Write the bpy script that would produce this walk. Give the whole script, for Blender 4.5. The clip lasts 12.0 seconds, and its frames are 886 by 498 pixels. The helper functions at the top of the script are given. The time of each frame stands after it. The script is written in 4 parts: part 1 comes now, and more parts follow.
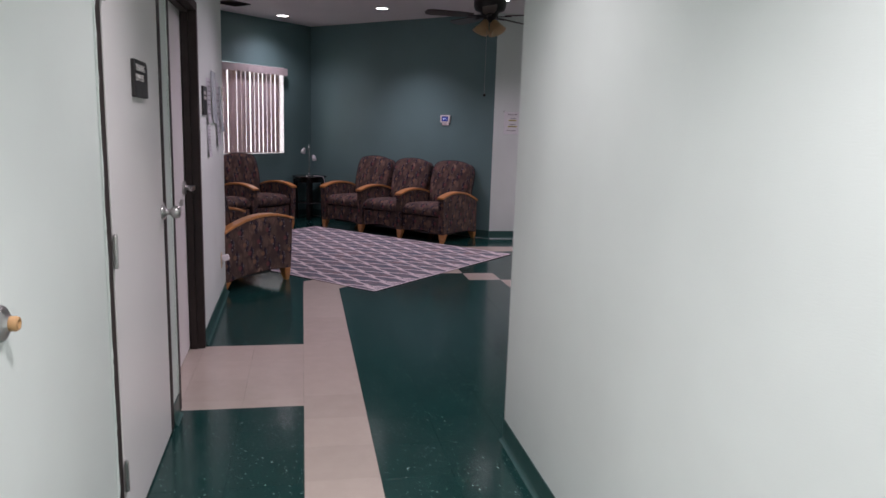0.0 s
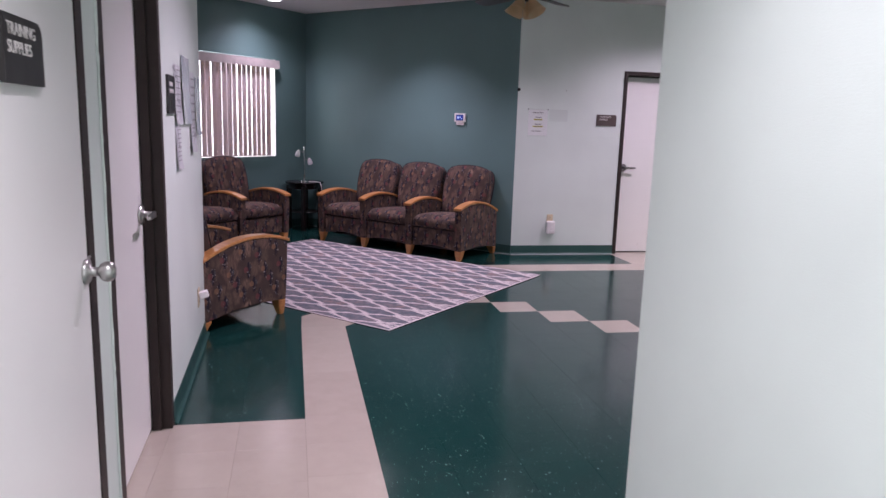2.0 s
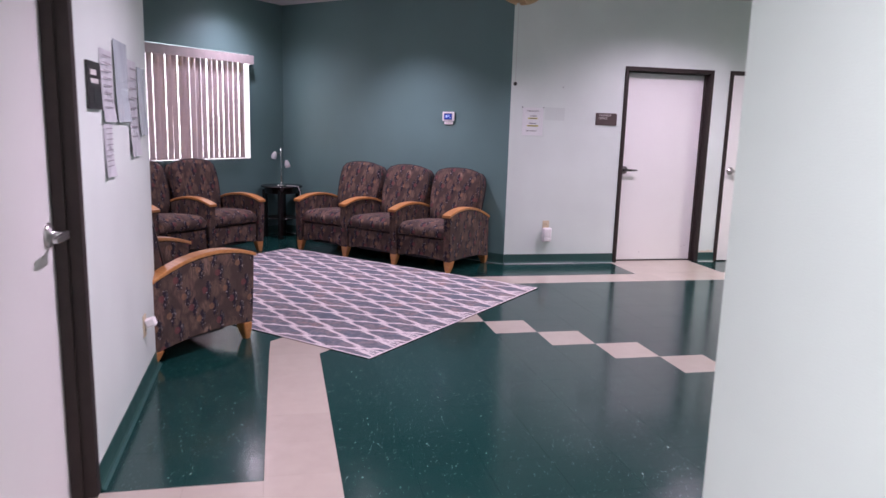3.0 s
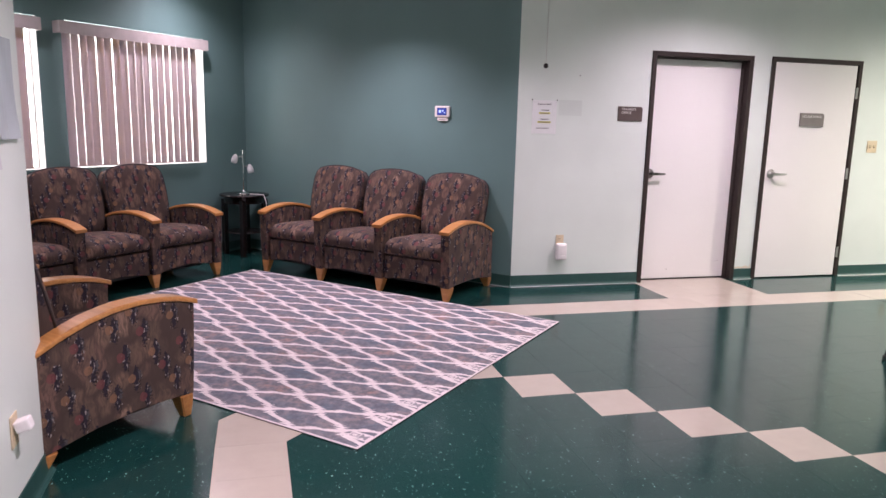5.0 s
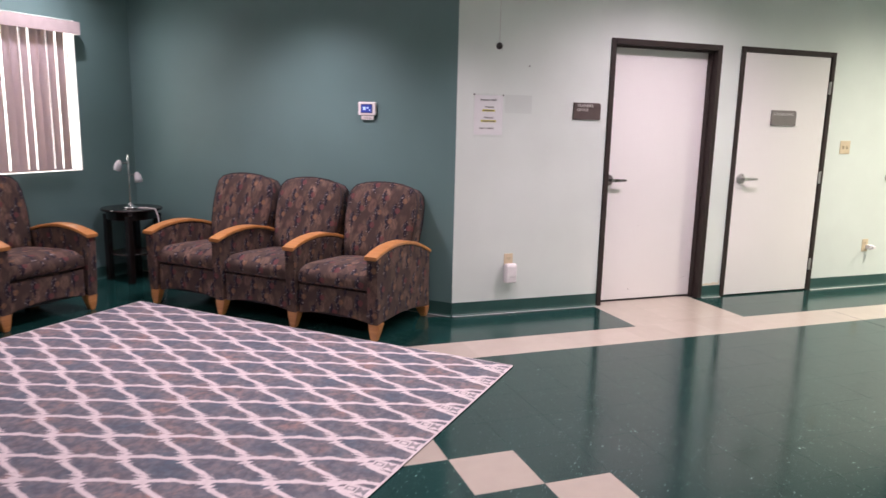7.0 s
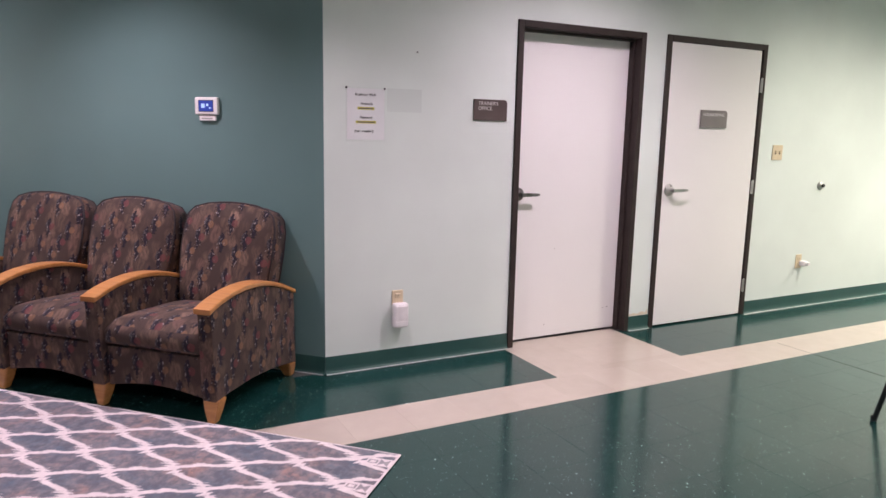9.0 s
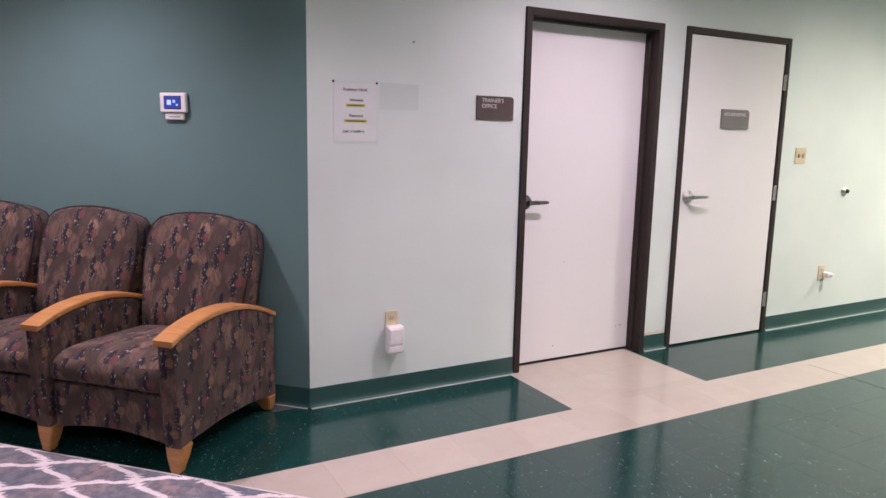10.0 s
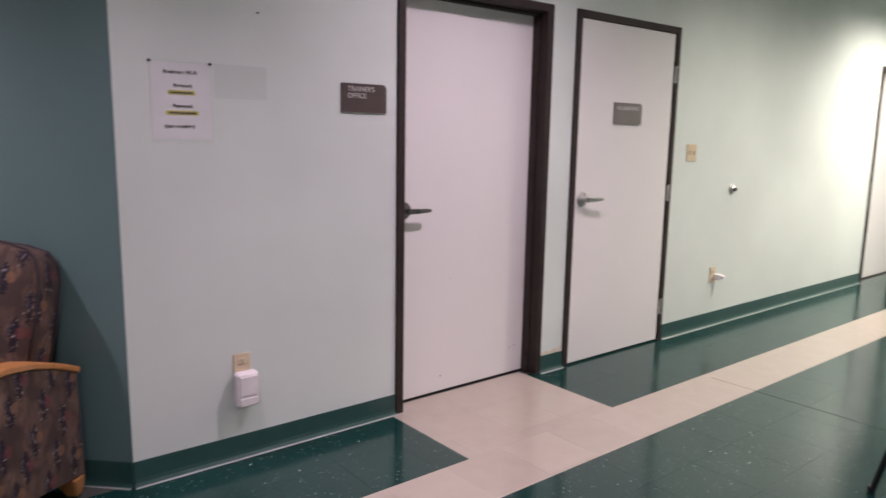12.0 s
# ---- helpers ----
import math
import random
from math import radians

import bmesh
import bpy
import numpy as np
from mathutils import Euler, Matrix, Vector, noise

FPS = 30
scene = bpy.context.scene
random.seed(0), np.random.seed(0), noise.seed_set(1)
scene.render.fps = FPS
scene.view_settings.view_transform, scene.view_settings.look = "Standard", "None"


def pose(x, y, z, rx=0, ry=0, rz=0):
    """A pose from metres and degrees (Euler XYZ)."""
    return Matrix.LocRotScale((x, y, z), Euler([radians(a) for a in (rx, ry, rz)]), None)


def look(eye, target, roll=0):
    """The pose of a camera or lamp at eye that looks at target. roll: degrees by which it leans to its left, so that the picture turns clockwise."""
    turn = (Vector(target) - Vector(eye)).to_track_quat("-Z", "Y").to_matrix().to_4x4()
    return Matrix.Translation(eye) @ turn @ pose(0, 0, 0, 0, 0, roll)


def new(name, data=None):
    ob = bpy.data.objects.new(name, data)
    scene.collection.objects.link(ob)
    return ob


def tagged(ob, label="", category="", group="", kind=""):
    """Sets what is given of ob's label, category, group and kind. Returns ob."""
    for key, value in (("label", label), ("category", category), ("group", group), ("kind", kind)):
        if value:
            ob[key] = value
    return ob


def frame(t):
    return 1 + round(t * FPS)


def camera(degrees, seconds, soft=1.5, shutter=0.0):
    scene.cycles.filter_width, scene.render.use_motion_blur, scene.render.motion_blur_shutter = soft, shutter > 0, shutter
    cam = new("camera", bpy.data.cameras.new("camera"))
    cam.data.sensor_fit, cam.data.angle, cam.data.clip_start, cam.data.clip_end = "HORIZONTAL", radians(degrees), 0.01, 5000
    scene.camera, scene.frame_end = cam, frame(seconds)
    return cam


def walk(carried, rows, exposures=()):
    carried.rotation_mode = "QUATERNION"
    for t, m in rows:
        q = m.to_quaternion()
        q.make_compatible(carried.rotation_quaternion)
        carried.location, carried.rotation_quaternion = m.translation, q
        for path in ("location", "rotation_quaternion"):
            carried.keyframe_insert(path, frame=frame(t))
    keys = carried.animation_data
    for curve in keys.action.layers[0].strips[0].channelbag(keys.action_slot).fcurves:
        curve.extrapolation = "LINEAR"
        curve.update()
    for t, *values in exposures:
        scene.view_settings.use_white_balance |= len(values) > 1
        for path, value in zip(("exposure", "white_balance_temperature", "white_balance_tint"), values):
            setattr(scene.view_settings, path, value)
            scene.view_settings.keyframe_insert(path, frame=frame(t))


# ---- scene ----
EXPOSURES = [(0.0, -1.36, 6400, 16.5), (1.0, -1.1, 6300, 16.5), (2.5, -0.55, 6150, 20), (3.2, -0.37, 6150, 20), (5.0, -0.18, 6600, 14), (7.5, -0.28, 6780, 11), (10.5, -0.42, 6540, 15), (11.5, -0.62, 6570, 17), (12.0, -0.82, 6620, 17)]
cam = camera(64.5, 12.0, 1.5, 0.5)
PATH = [
    (0, (0.2, 0.194, 1.417), (0.564, 2.13, 1.072), 1.8),
    (0.5, (0.109, 0.455, 1.422), (0.477, 2.391, 1.079), 1.9),
    (1, (0.144, 0.772, 1.418), (0.519, 2.706, 1.071), 1.8),
    (1.5, (0.168, 1.102, 1.403), (0.55, 3.034, 1.056), 1.7),
    (2, (0.136, 1.366, 1.433), (0.525, 3.297, 1.082), 1.8),
    (2.5, (0.178, 1.667, 1.417), (0.584, 3.593, 1.067), 1.7),
    (3, (0.254, 1.963, 1.419), (0.677, 3.887, 1.071), 1.7),
    (3.2, (0.290, 2.105, 1.406), (0.709, 4.029, 1.056), 1.6),
    (4.8, (0.360, 3.106, 1.409), (0.841, 5.015, 1.055), 1.35),
    (5, (0.347, 3.206, 1.411), (0.838, 5.112, 1.057), 1.4),
    (5.5, (0.325, 3.423, 1.416), (0.859, 5.318, 1.064), 1.4),
    (6, (0.448, 3.665, 1.417), (1.034, 5.544, 1.062), 1.3),
    (6.5, (0.559, 3.903, 1.405), (1.179, 5.771, 1.049), 1.3),
    (7, (0.654, 4.167, 1.426), (1.319, 6.019, 1.069), 1.3),
    (7.5, (0.826, 4.401, 1.418), (1.579, 6.22, 1.063), 1.2),
    (7.7, (0.905, 4.50, 1.43), (1.686, 6.308, 1.074), 1.2),
    (9.5, (1.313, 5.406, 1.391), (2.249, 7.143, 1.063), 1.2),
    (10, (1.391, 5.621, 1.384), (2.336, 7.353, 1.06), 1.2),
    (10.5, (1.499, 5.801, 1.387), (2.453, 7.528, 1.06), 1.2),
    (11, (1.659, 5.976, 1.361), (2.678, 7.667, 1.044), 1.1),
    (11.5, (1.738, 6.077, 1.372), (2.821, 7.727, 1.048), 1.1),
    (12, (1.76, 6.181, 1.372), (2.998, 7.718, 1.051), 1.0),
]
walk(cam, [(t, look(eye, target, roll)) for t, eye, target, roll in PATH], EXPOSURES)

# ---- light ----
world = bpy.data.worlds.new("sky")
scene.world = world
world.use_nodes = True
sky = world.node_tree.nodes.new("ShaderNodeTexSky")
sky.sky_type, sky.sun_disc, sky.sun_elevation, sky.sun_rotation = "NISHITA", False, radians(40), radians(200)
world.node_tree.links.new(sky.outputs[0], world.node_tree.nodes["Background"].inputs[0])
world.node_tree.nodes["Background"].inputs[1].default_value = 0.1

CEIL = 2.8
PINK, WARM, SOFT = (1.0, 0.81, 0.945), (1.0, 0.93, 0.82), (0.97, 0.90, 0.92)
DOWN_AND_FILL_LIGHTS = [  # x, y, watts, colour, cone
    (-0.195, 10.169, 115, PINK, 140),
    (1.025, 9.071, 305, PINK, 115),
    (2.25, 8.003, 135, PINK, 104),
    (4.1, 7.75, 310, PINK, 150),
    (6.6, 7.4, 415, WARM, 162),
    (9.0, 7.9, 880, WARM, 156),
    # from here on unseen fill lamps, added to brighten lobby, window side and hall
    (8.4, 5.2, 500, WARM, 150),
    (4.6, 4.8, 250, SOFT, 160),
    (0.8, 5.1, 470, PINK, 140),
    (-1.55, 8.55, 190, PINK, 136),
    (0.38, 2.3, 345, SOFT, 102),
    (0.38, 0.7, 670, SOFT, 106),
    (0.38, -0.9, 880, SOFT, 112),
]


# ---- mesh helpers ----
def part(name, bm, material, parent=None, label="", smooth=False):
    me = bpy.data.meshes.new(name)
    bm.to_mesh(me)
    bm.free()
    if material:
        me.materials.append(material)
    if smooth:
        for p in me.polygons:
            p.use_smooth = True
    ob = new(name, me)
    if parent is not None:
        ob.parent = parent
    if label:
        ob["label"] = label
    return ob


def base(name, m, label, category, group="", kind=""):
    ob = new(name)
    ob.empty_display_size = 0.1
    ob.matrix_world = m
    return tagged(ob, label, category, group, kind)


def box(bm, x0, x1, y0, y1, z0, z1, bevel=0.0, seg=1):
    r = bmesh.ops.create_cube(bm, size=1.0)
    vs = r["verts"]
    for v in vs:
        v.co = Vector(((x0 + x1) / 2 + v.co.x * (x1 - x0), (y0 + y1) / 2 + v.co.y * (y1 - y0), (z0 + z1) / 2 + v.co.z * (z1 - z0)))
    if bevel:
        es = list({e for v in vs for e in v.link_edges})
        bmesh.ops.bevel(bm, geom=es, offset=bevel, segments=seg, affect="EDGES", profile=0.5)
    return bm


def boxes(*rows, bevel=0.0, seg=1):
    bm = bmesh.new()
    for r in rows:
        box(bm, *r, bevel=bevel, seg=seg)
    return bm


def prism(bm, outline, axis, a, b, bevel=0.0):
    """A closed outline of (p, q) pairs pushed along an axis from a to b."""
    def at(p, q, w):
        return {"x": (w, p, q), "y": (p, w, q), "z": (p, q, w)}[axis]
    lo = [bm.verts.new(at(p, q, a)) for p, q in outline]
    hi = [bm.verts.new(at(p, q, b)) for p, q in outline]
    n = len(outline)
    fs = [bm.faces.new(lo), bm.faces.new(hi)]
    for i in range(n):
        fs.append(bm.faces.new((lo[i], lo[(i + 1) % n], hi[(i + 1) % n], hi[i])))
    bmesh.ops.recalc_face_normals(bm, faces=fs)
    if bevel:
        bmesh.ops.bevel(bm, geom=list({e for f in fs[:2] for e in f.edges}), offset=bevel, segments=2, affect="EDGES", profile=0.5)
    return bm


def lathe(bm, profile, seg=24, m=None):
    """Turns (radius, height) pairs round the z axis."""
    rings = []
    for r, z in profile:
        rings.append([bm.verts.new((m or Matrix()) @ Vector((r * math.cos(2 * math.pi * i / seg), r * math.sin(2 * math.pi * i / seg), z))) for i in range(seg)])
    for a, b in zip(rings, rings[1:]):
        for i in range(seg):
            bm.faces.new((a[i], a[(i + 1) % seg], b[(i + 1) % seg], b[i]))
    for ring, flip in ((rings[0], True), (rings[-1], False)):
        bm.faces.new(ring[::-1] if flip else ring)
    return bm


def rod(bm, a, b, r0, r1=None, seg=12):
    a, b = Vector(a), Vector(b)
    q = (b - a).to_track_quat("Z", "Y").to_matrix().to_4x4()
    return lathe(bm, [(r0, 0), (r0 if r1 is None else r1, (b - a).length)], seg, Matrix.Translation(a) @ q)


def tube(bm, pts, r, seg=8):
    """One continuous round tube along the points."""
    pts = [Vector(p) for p in pts]
    rings, side = [], None
    for i, p in enumerate(pts):
        d = (pts[min(i + 1, len(pts) - 1)] - pts[max(i - 1, 0)]).normalized()
        if side is None:
            side = d.orthogonal().normalized()
        side = (side - d * side.dot(d)).normalized()
        up = d.cross(side)
        rings.append([bm.verts.new(p + (side * math.cos(2 * math.pi * k / seg) + up * math.sin(2 * math.pi * k / seg)) * r) for k in range(seg)])
    for a, b in zip(rings, rings[1:]):
        for k in range(seg):
            bm.faces.new((a[k], a[(k + 1) % seg], b[(k + 1) % seg], b[k]))
    bm.faces.new(rings[0][::-1])
    bm.faces.new(rings[-1])
    return bm


def lettering(text, size, material, parent, m, name="lettering", bold=0.0):
    cu = bpy.data.curves.new("lettering", "FONT")
    cu.body, cu.size, cu.extrude, cu.offset = text, size, 0.0006, bold
    tmp = new("lettering_tmp", cu)
    me = bpy.data.meshes.new_from_object(tmp.evaluated_get(bpy.context.evaluated_depsgraph_get()))
    bpy.data.objects.remove(tmp)
    me.materials.clear()
    me.materials.append(material)
    ob = new(name, me)
    ob.parent = parent
    ob.matrix_local = m
    return ob


# ---- materials ----
def nodes_of(name):
    mat = bpy.data.materials.new(name)
    mat.use_nodes = True
    nt = mat.node_tree
    return mat, nt, nt.nodes["Principled BSDF"]


def add(nt, kind, **kw):
    n = nt.nodes.new(kind)
    for k, v in kw.items():
        n.inputs[k].default_value = v
    return n


def ramp(nt, fac, stops):
    r = nt.nodes.new("ShaderNodeValToRGB")
    els = r.color_ramp.elements
    while len(els) < len(stops):
        els.new(0.5)
    for e, (p, c) in zip(els, stops):
        e.position, e.color = p, (*c, 1) if len(c) == 3 else c
    nt.links.new(fac, r.inputs[0])
    return r.outputs[0]


def mix(nt, fac, a, b, mode="MIX"):
    n = nt.nodes.new("ShaderNodeMix")
    n.data_type, n.blend_type = "RGBA", mode
    for sock, v in ((n.inputs[0], fac), (n.inputs[6], a), (n.inputs[7], b)):
        if hasattr(v, "is_output"):
            nt.links.new(v, sock)
        elif sock == n.inputs[0]:
            sock.default_value = v
        else:
            sock.default_value = (*v, 1)
    return n.outputs[2]


def calc(nt, op, a, b=0.0, c=0.0):
    n = nt.nodes.new("ShaderNodeMath")
    n.operation = op
    for s, v in zip(n.inputs, (a, b, c)):
        if hasattr(v, "is_output"):
            nt.links.new(v, s)
        else:
            s.default_value = v
    return n.outputs[0]


def coords(nt, scale=(1, 1, 1), which="Object"):
    t = nt.nodes.new("ShaderNodeTexCoord")
    mp = nt.nodes.new("ShaderNodeMapping")
    mp.inputs["Scale"].default_value = scale
    nt.links.new(t.outputs[which], mp.inputs[0])
    return mp.outputs[0]


def tex(nt, kind, vec, out=0, **kw):
    n = add(nt, kind, **kw)
    nt.links.new(vec, n.inputs["Vector"])
    return n.outputs[out]


def bump(nt, bsdf, height, strength, distance):
    b = add(nt, "ShaderNodeBump", Strength=strength, Distance=distance)
    nt.links.new(height, b.inputs["Height"])
    nt.links.new(b.outputs[0], bsdf.inputs["Normal"])


def painted(name, colour, rough=0.55, grain=260.0, relief=0.0012, blotch=0.06, spec=0.5):
    """Rolled wall paint: fine orange peel, faint blotches and scuffs."""
    mat, nt, bs = nodes_of(name)
    v = coords(nt)
    big = tex(nt, "ShaderNodeTexNoise", v, Scale=1.3, Detail=4.0)
    small = tex(nt, "ShaderNodeTexNoise", v, Scale=grain, Detail=2.0)
    lo = tuple(c * (1 - blotch) for c in colour)
    hi = tuple(min(1, c * (1 + blotch)) for c in colour)
    nt.links.new(ramp(nt, big, [(0.3, lo), (0.7, hi)]), bs.inputs["Base Color"])
    nt.links.new(calc(nt, "MULTIPLY_ADD", big, 0.15, rough - 0.07), bs.inputs["Roughness"])
    bs.inputs["Specular IOR Level"].default_value = spec
    bump(nt, bs, small, 0.35, relief)
    return mat


def plain(name, colour, rough=0.4, metal=0.0, grain=0.0, vary=0.08):
    mat, nt, bs = nodes_of(name)
    v = coords(nt)
    n = tex(nt, "ShaderNodeTexNoise", v, Scale=14.0, Detail=5.0)
    nt.links.new(ramp(nt, n, [(0.3, tuple(c * (1 - vary) for c in colour)), (0.7, tuple(min(1, c * (1 + vary)) for c in colour))]), bs.inputs["Base Color"])
    nt.links.new(calc(nt, "MULTIPLY_ADD", n, 0.2, max(0.02, rough - 0.1)), bs.inputs["Roughness"])
    bs.inputs["Metallic"].default_value = metal
    if grain:
        bump(nt, bs, tex(nt, "ShaderNodeTexNoise", v, Scale=grain, Detail=3.0), 0.3, 0.001)
    return mat


def glow(name, colour, strength):
    mat, nt, bs = nodes_of(name)
    bs.inputs["Base Color"].default_value = (*colour, 1)
    bs.inputs["Emission Color"].default_value = (*colour, 1)
    bs.inputs["Emission Strength"].default_value = strength
    return mat


def vinyl(name, colour, chips, rough, mottle=0.12):
    """Waxed composition tile with chips, slightly different from tile to tile."""
    mat, nt, bs = nodes_of(name)
    geo = nt.nodes.new("ShaderNodeNewGeometry")
    pos = geo.outputs["Position"]
    info = nt.nodes.new("ShaderNodeObjectInfo")
    cloud = tex(nt, "ShaderNodeTexNoise", pos, Scale=9.0, Detail=6.0, Roughness=0.65)
    col = ramp(nt, cloud, [(0.25, tuple(c * (1 - mottle) for c in colour)), (0.75, tuple(c * (1 + mottle) for c in colour))])
    step = calc(nt, "MULTIPLY_ADD", info.outputs["Random"], 0.08, 0.96)
    cc = nt.nodes.new("ShaderNodeCombineColor")
    for i in range(3):
        nt.links.new(step, cc.inputs[i])
    col = mix(nt, 1.0, col, cc.outputs[0], "MULTIPLY")
    warp = nt.nodes.new("ShaderNodeTexNoise")
    warp.inputs["Scale"].default_value = 60.0
    nt.links.new(pos, warp.inputs["Vector"])
    shift = nt.nodes.new("ShaderNodeVectorMath")
    shift.operation = "MULTIPLY_ADD"
    nt.links.new(warp.outputs["Color"], shift.inputs[0])
    shift.inputs[1].default_value = (0.02, 0.02, 0.02)
    nt.links.new(pos, shift.inputs[2])
    for scale, size, thin in ((50.0, 0.17, 0.94), (115.0, 0.23, 0.91)):
        vo = add(nt, "ShaderNodeTexVoronoi", Scale=scale)
        nt.links.new(shift.outputs[0], vo.inputs["Vector"])
        pick = nt.nodes.new("ShaderNodeSeparateColor")
        nt.links.new(vo.outputs["Color"], pick.inputs[0])
        on = calc(nt, "MULTIPLY", calc(nt, "LESS_THAN", vo.outputs["Distance"], size), calc(nt, "GREATER_THAN", pick.outputs[0], thin))
        col = mix(nt, calc(nt, "MULTIPLY", on, chips[1]), col, chips[0])
    nt.links.new(col, bs.inputs["Base Color"])
    scuff = tex(nt, "ShaderNodeTexNoise", pos, Scale=2.2, Detail=6.0, Roughness=0.7)
    nt.links.new(calc(nt, "MULTIPLY_ADD", scuff, 0.16, rough - 0.08), bs.inputs["Roughness"])
    bs.inputs["Specular IOR Level"].default_value = 0.5
    wave = tex(nt, "ShaderNodeTexNoise", pos, Scale=5.0, Detail=2.0)
    bump(nt, bs, wave, 0.12, 0.004)
    return mat


def wood(name, dark, light, rough, stretch=(2, 30, 30)):
    mat, nt, bs = nodes_of(name)
    v = coords(nt, stretch)
    n = tex(nt, "ShaderNodeTexNoise", v, Scale=1.6, Detail=8.0, Roughness=0.6, Distortion=0.6)
    nt.links.new(ramp(nt, n, [(0.3, dark), (0.72, light)]), bs.inputs["Base Color"])
    bs.inputs["Roughness"].default_value = rough
    bs.inputs["Coat Weight"].default_value = 0.25
    bs.inputs["Coat Roughness"].default_value = 0.2
    bump(nt, bs, n, 0.1, 0.001)
    return mat


def vec(nt, op, a, b=None, c=None):
    n = nt.nodes.new("ShaderNodeVectorMath")
    n.operation = op
    for s, v in zip(n.inputs, (a, b, c)):
        if v is None:
            continue
        if hasattr(v, "is_output"):
            nt.links.new(v, s)
        else:
            s.default_value = v
    return n.outputs["Value" if op == "LENGTH" else "Vector"]


CLOTH_REPEAT = 0.30
TAN_BLOOMS = ((0.030, 0.060), (0.132, 0.215), (0.236, 0.120))
ROSE_BLOOMS = ((0.082, 0.140), (0.186, 0.022), (0.284, 0.228))


def upholstery(name):
    """Woven floral cloth: brown brushed leaves, navy stems with black and white flecks, tan and rose blooms, in a 30 cm repeat."""
    mat, nt, bs = nodes_of(name)
    t = nt.nodes.new("ShaderNodeTexCoord")
    pos, nor = nt.nodes.new("ShaderNodeSeparateXYZ"), nt.nodes.new("ShaderNodeSeparateXYZ")
    nt.links.new(t.outputs["Object"], pos.inputs[0])
    nt.links.new(vec(nt, "ABSOLUTE", t.outputs["Normal"]), nor.inputs[0])
    side = calc(nt, "GREATER_THAN", nor.outputs[0], 0.72)
    flat = calc(nt, "GREATER_THAN", nor.outputs[2], 0.72)
    # the cloth is laid upright on fronts and sides and runs back over the seats
    u = calc(nt, "MULTIPLY_ADD", calc(nt, "SUBTRACT", pos.outputs[1], pos.outputs[0]), side, pos.outputs[0])
    w = calc(nt, "MULTIPLY_ADD", calc(nt, "SUBTRACT", pos.outputs[1], pos.outputs[2]), flat, pos.outputs[2])
    info = nt.nodes.new("ShaderNodeObjectInfo")
    join = nt.nodes.new("ShaderNodeCombineXYZ")
    nt.links.new(calc(nt, "MULTIPLY_ADD", info.outputs["Random"], CLOTH_REPEAT, u), join.inputs[0])
    nt.links.new(calc(nt, "MULTIPLY_ADD", info.outputs["Random"], 1.9, w), join.inputs[1])
    p = join.outputs[0]

    def warped(scale, reach, detail=1.0):
        n = add(nt, "ShaderNodeTexNoise", Scale=scale, Detail=detail)
        nt.links.new(p, n.inputs["Vector"])
        return vec(nt, "MULTIPLY_ADD", vec(nt, "SUBTRACT", n.outputs["Color"], (0.5, 0.5, 0.5)), (reach, reach, 0), p)

    loose, ragged, soft = warped(13.0, 0.055), warped(75.0, 0.026, 2.0), warped(55.0, 0.009)

    def spot(where, centre, ru, rv):
        """1 inside an oval about the centre, in every repeat."""
        h = CLOTH_REPEAT / 2
        d = vec(nt, "SUBTRACT", where, (centre[0], centre[1], 0))
        d = vec(nt, "WRAP", d, (h, h, h), (-h, -h, -h))
        return vec(nt, "LENGTH", vec(nt, "MULTIPLY", d, (1 / ru, 1 / rv, 0)))

    # overlapping brushed leaves
    leaf = nt.nodes.new("ShaderNodeTexVoronoi")
    leaf.inputs["Scale"].default_value = 14.0
    nt.links.new(vec(nt, "MULTIPLY", loose, (1.0, 0.72, 0)), leaf.inputs["Vector"])
    tone = nt.nodes.new("ShaderNodeSeparateColor")
    nt.links.new(leaf.outputs["Color"], tone.inputs[0])
    col = ramp(nt, tone.outputs[0], [(0.0, (0.064, 0.041, 0.034)), (0.2, (0.168, 0.106, 0.078)), (0.42, (0.070, 0.046, 0.037)), (0.6, (0.150, 0.086, 0.070)), (0.8, (0.094, 0.063, 0.047)), (1.0, (0.205, 0.130, 0.097))])
    strokes = []
    for turn in (35, -30):
        mp = nt.nodes.new("ShaderNodeMapping")
        mp.inputs["Rotation"].default_value = (0, 0, radians(turn))
        mp.inputs["Scale"].default_value = (85, 20, 1)
        nt.links.new(loose, mp.inputs[0])
        strokes.append(tex(nt, "ShaderNodeTexNoise", mp.outputs[0], Scale=1.0, Detail=3.0, Roughness=0.6))
    pick = calc(nt, "GREATER_THAN", tone.outputs[1], 0.5)
    brush = calc(nt, "MULTIPLY_ADD", calc(nt, "SUBTRACT", strokes[1], strokes[0]), pick, strokes[0])
    col = mix(nt, ramp(nt, brush, [(0.38, (0.82, 0.82, 0.82)), (0.60, (0, 0, 0))]), col, (0.052, 0.036, 0.030))
    rim = ramp(nt, leaf.outputs["Distance"], [(0.42, (0, 0, 0)), (0.66, (0.92, 0.92, 0.92))])
    col = mix(nt, rim, col, (0.050, 0.033, 0.028))
    # upright stems beside the blooms, broken and ragged
    fleck = tex(nt, "ShaderNodeTexNoise", p, Scale=115.0, Detail=0.5)
    long_fleck = tex(nt, "ShaderNodeTexNoise", vec(nt, "MULTIPLY", p, (1.0, 0.4, 0)), Scale=120.0, Detail=0.5)
    near = None
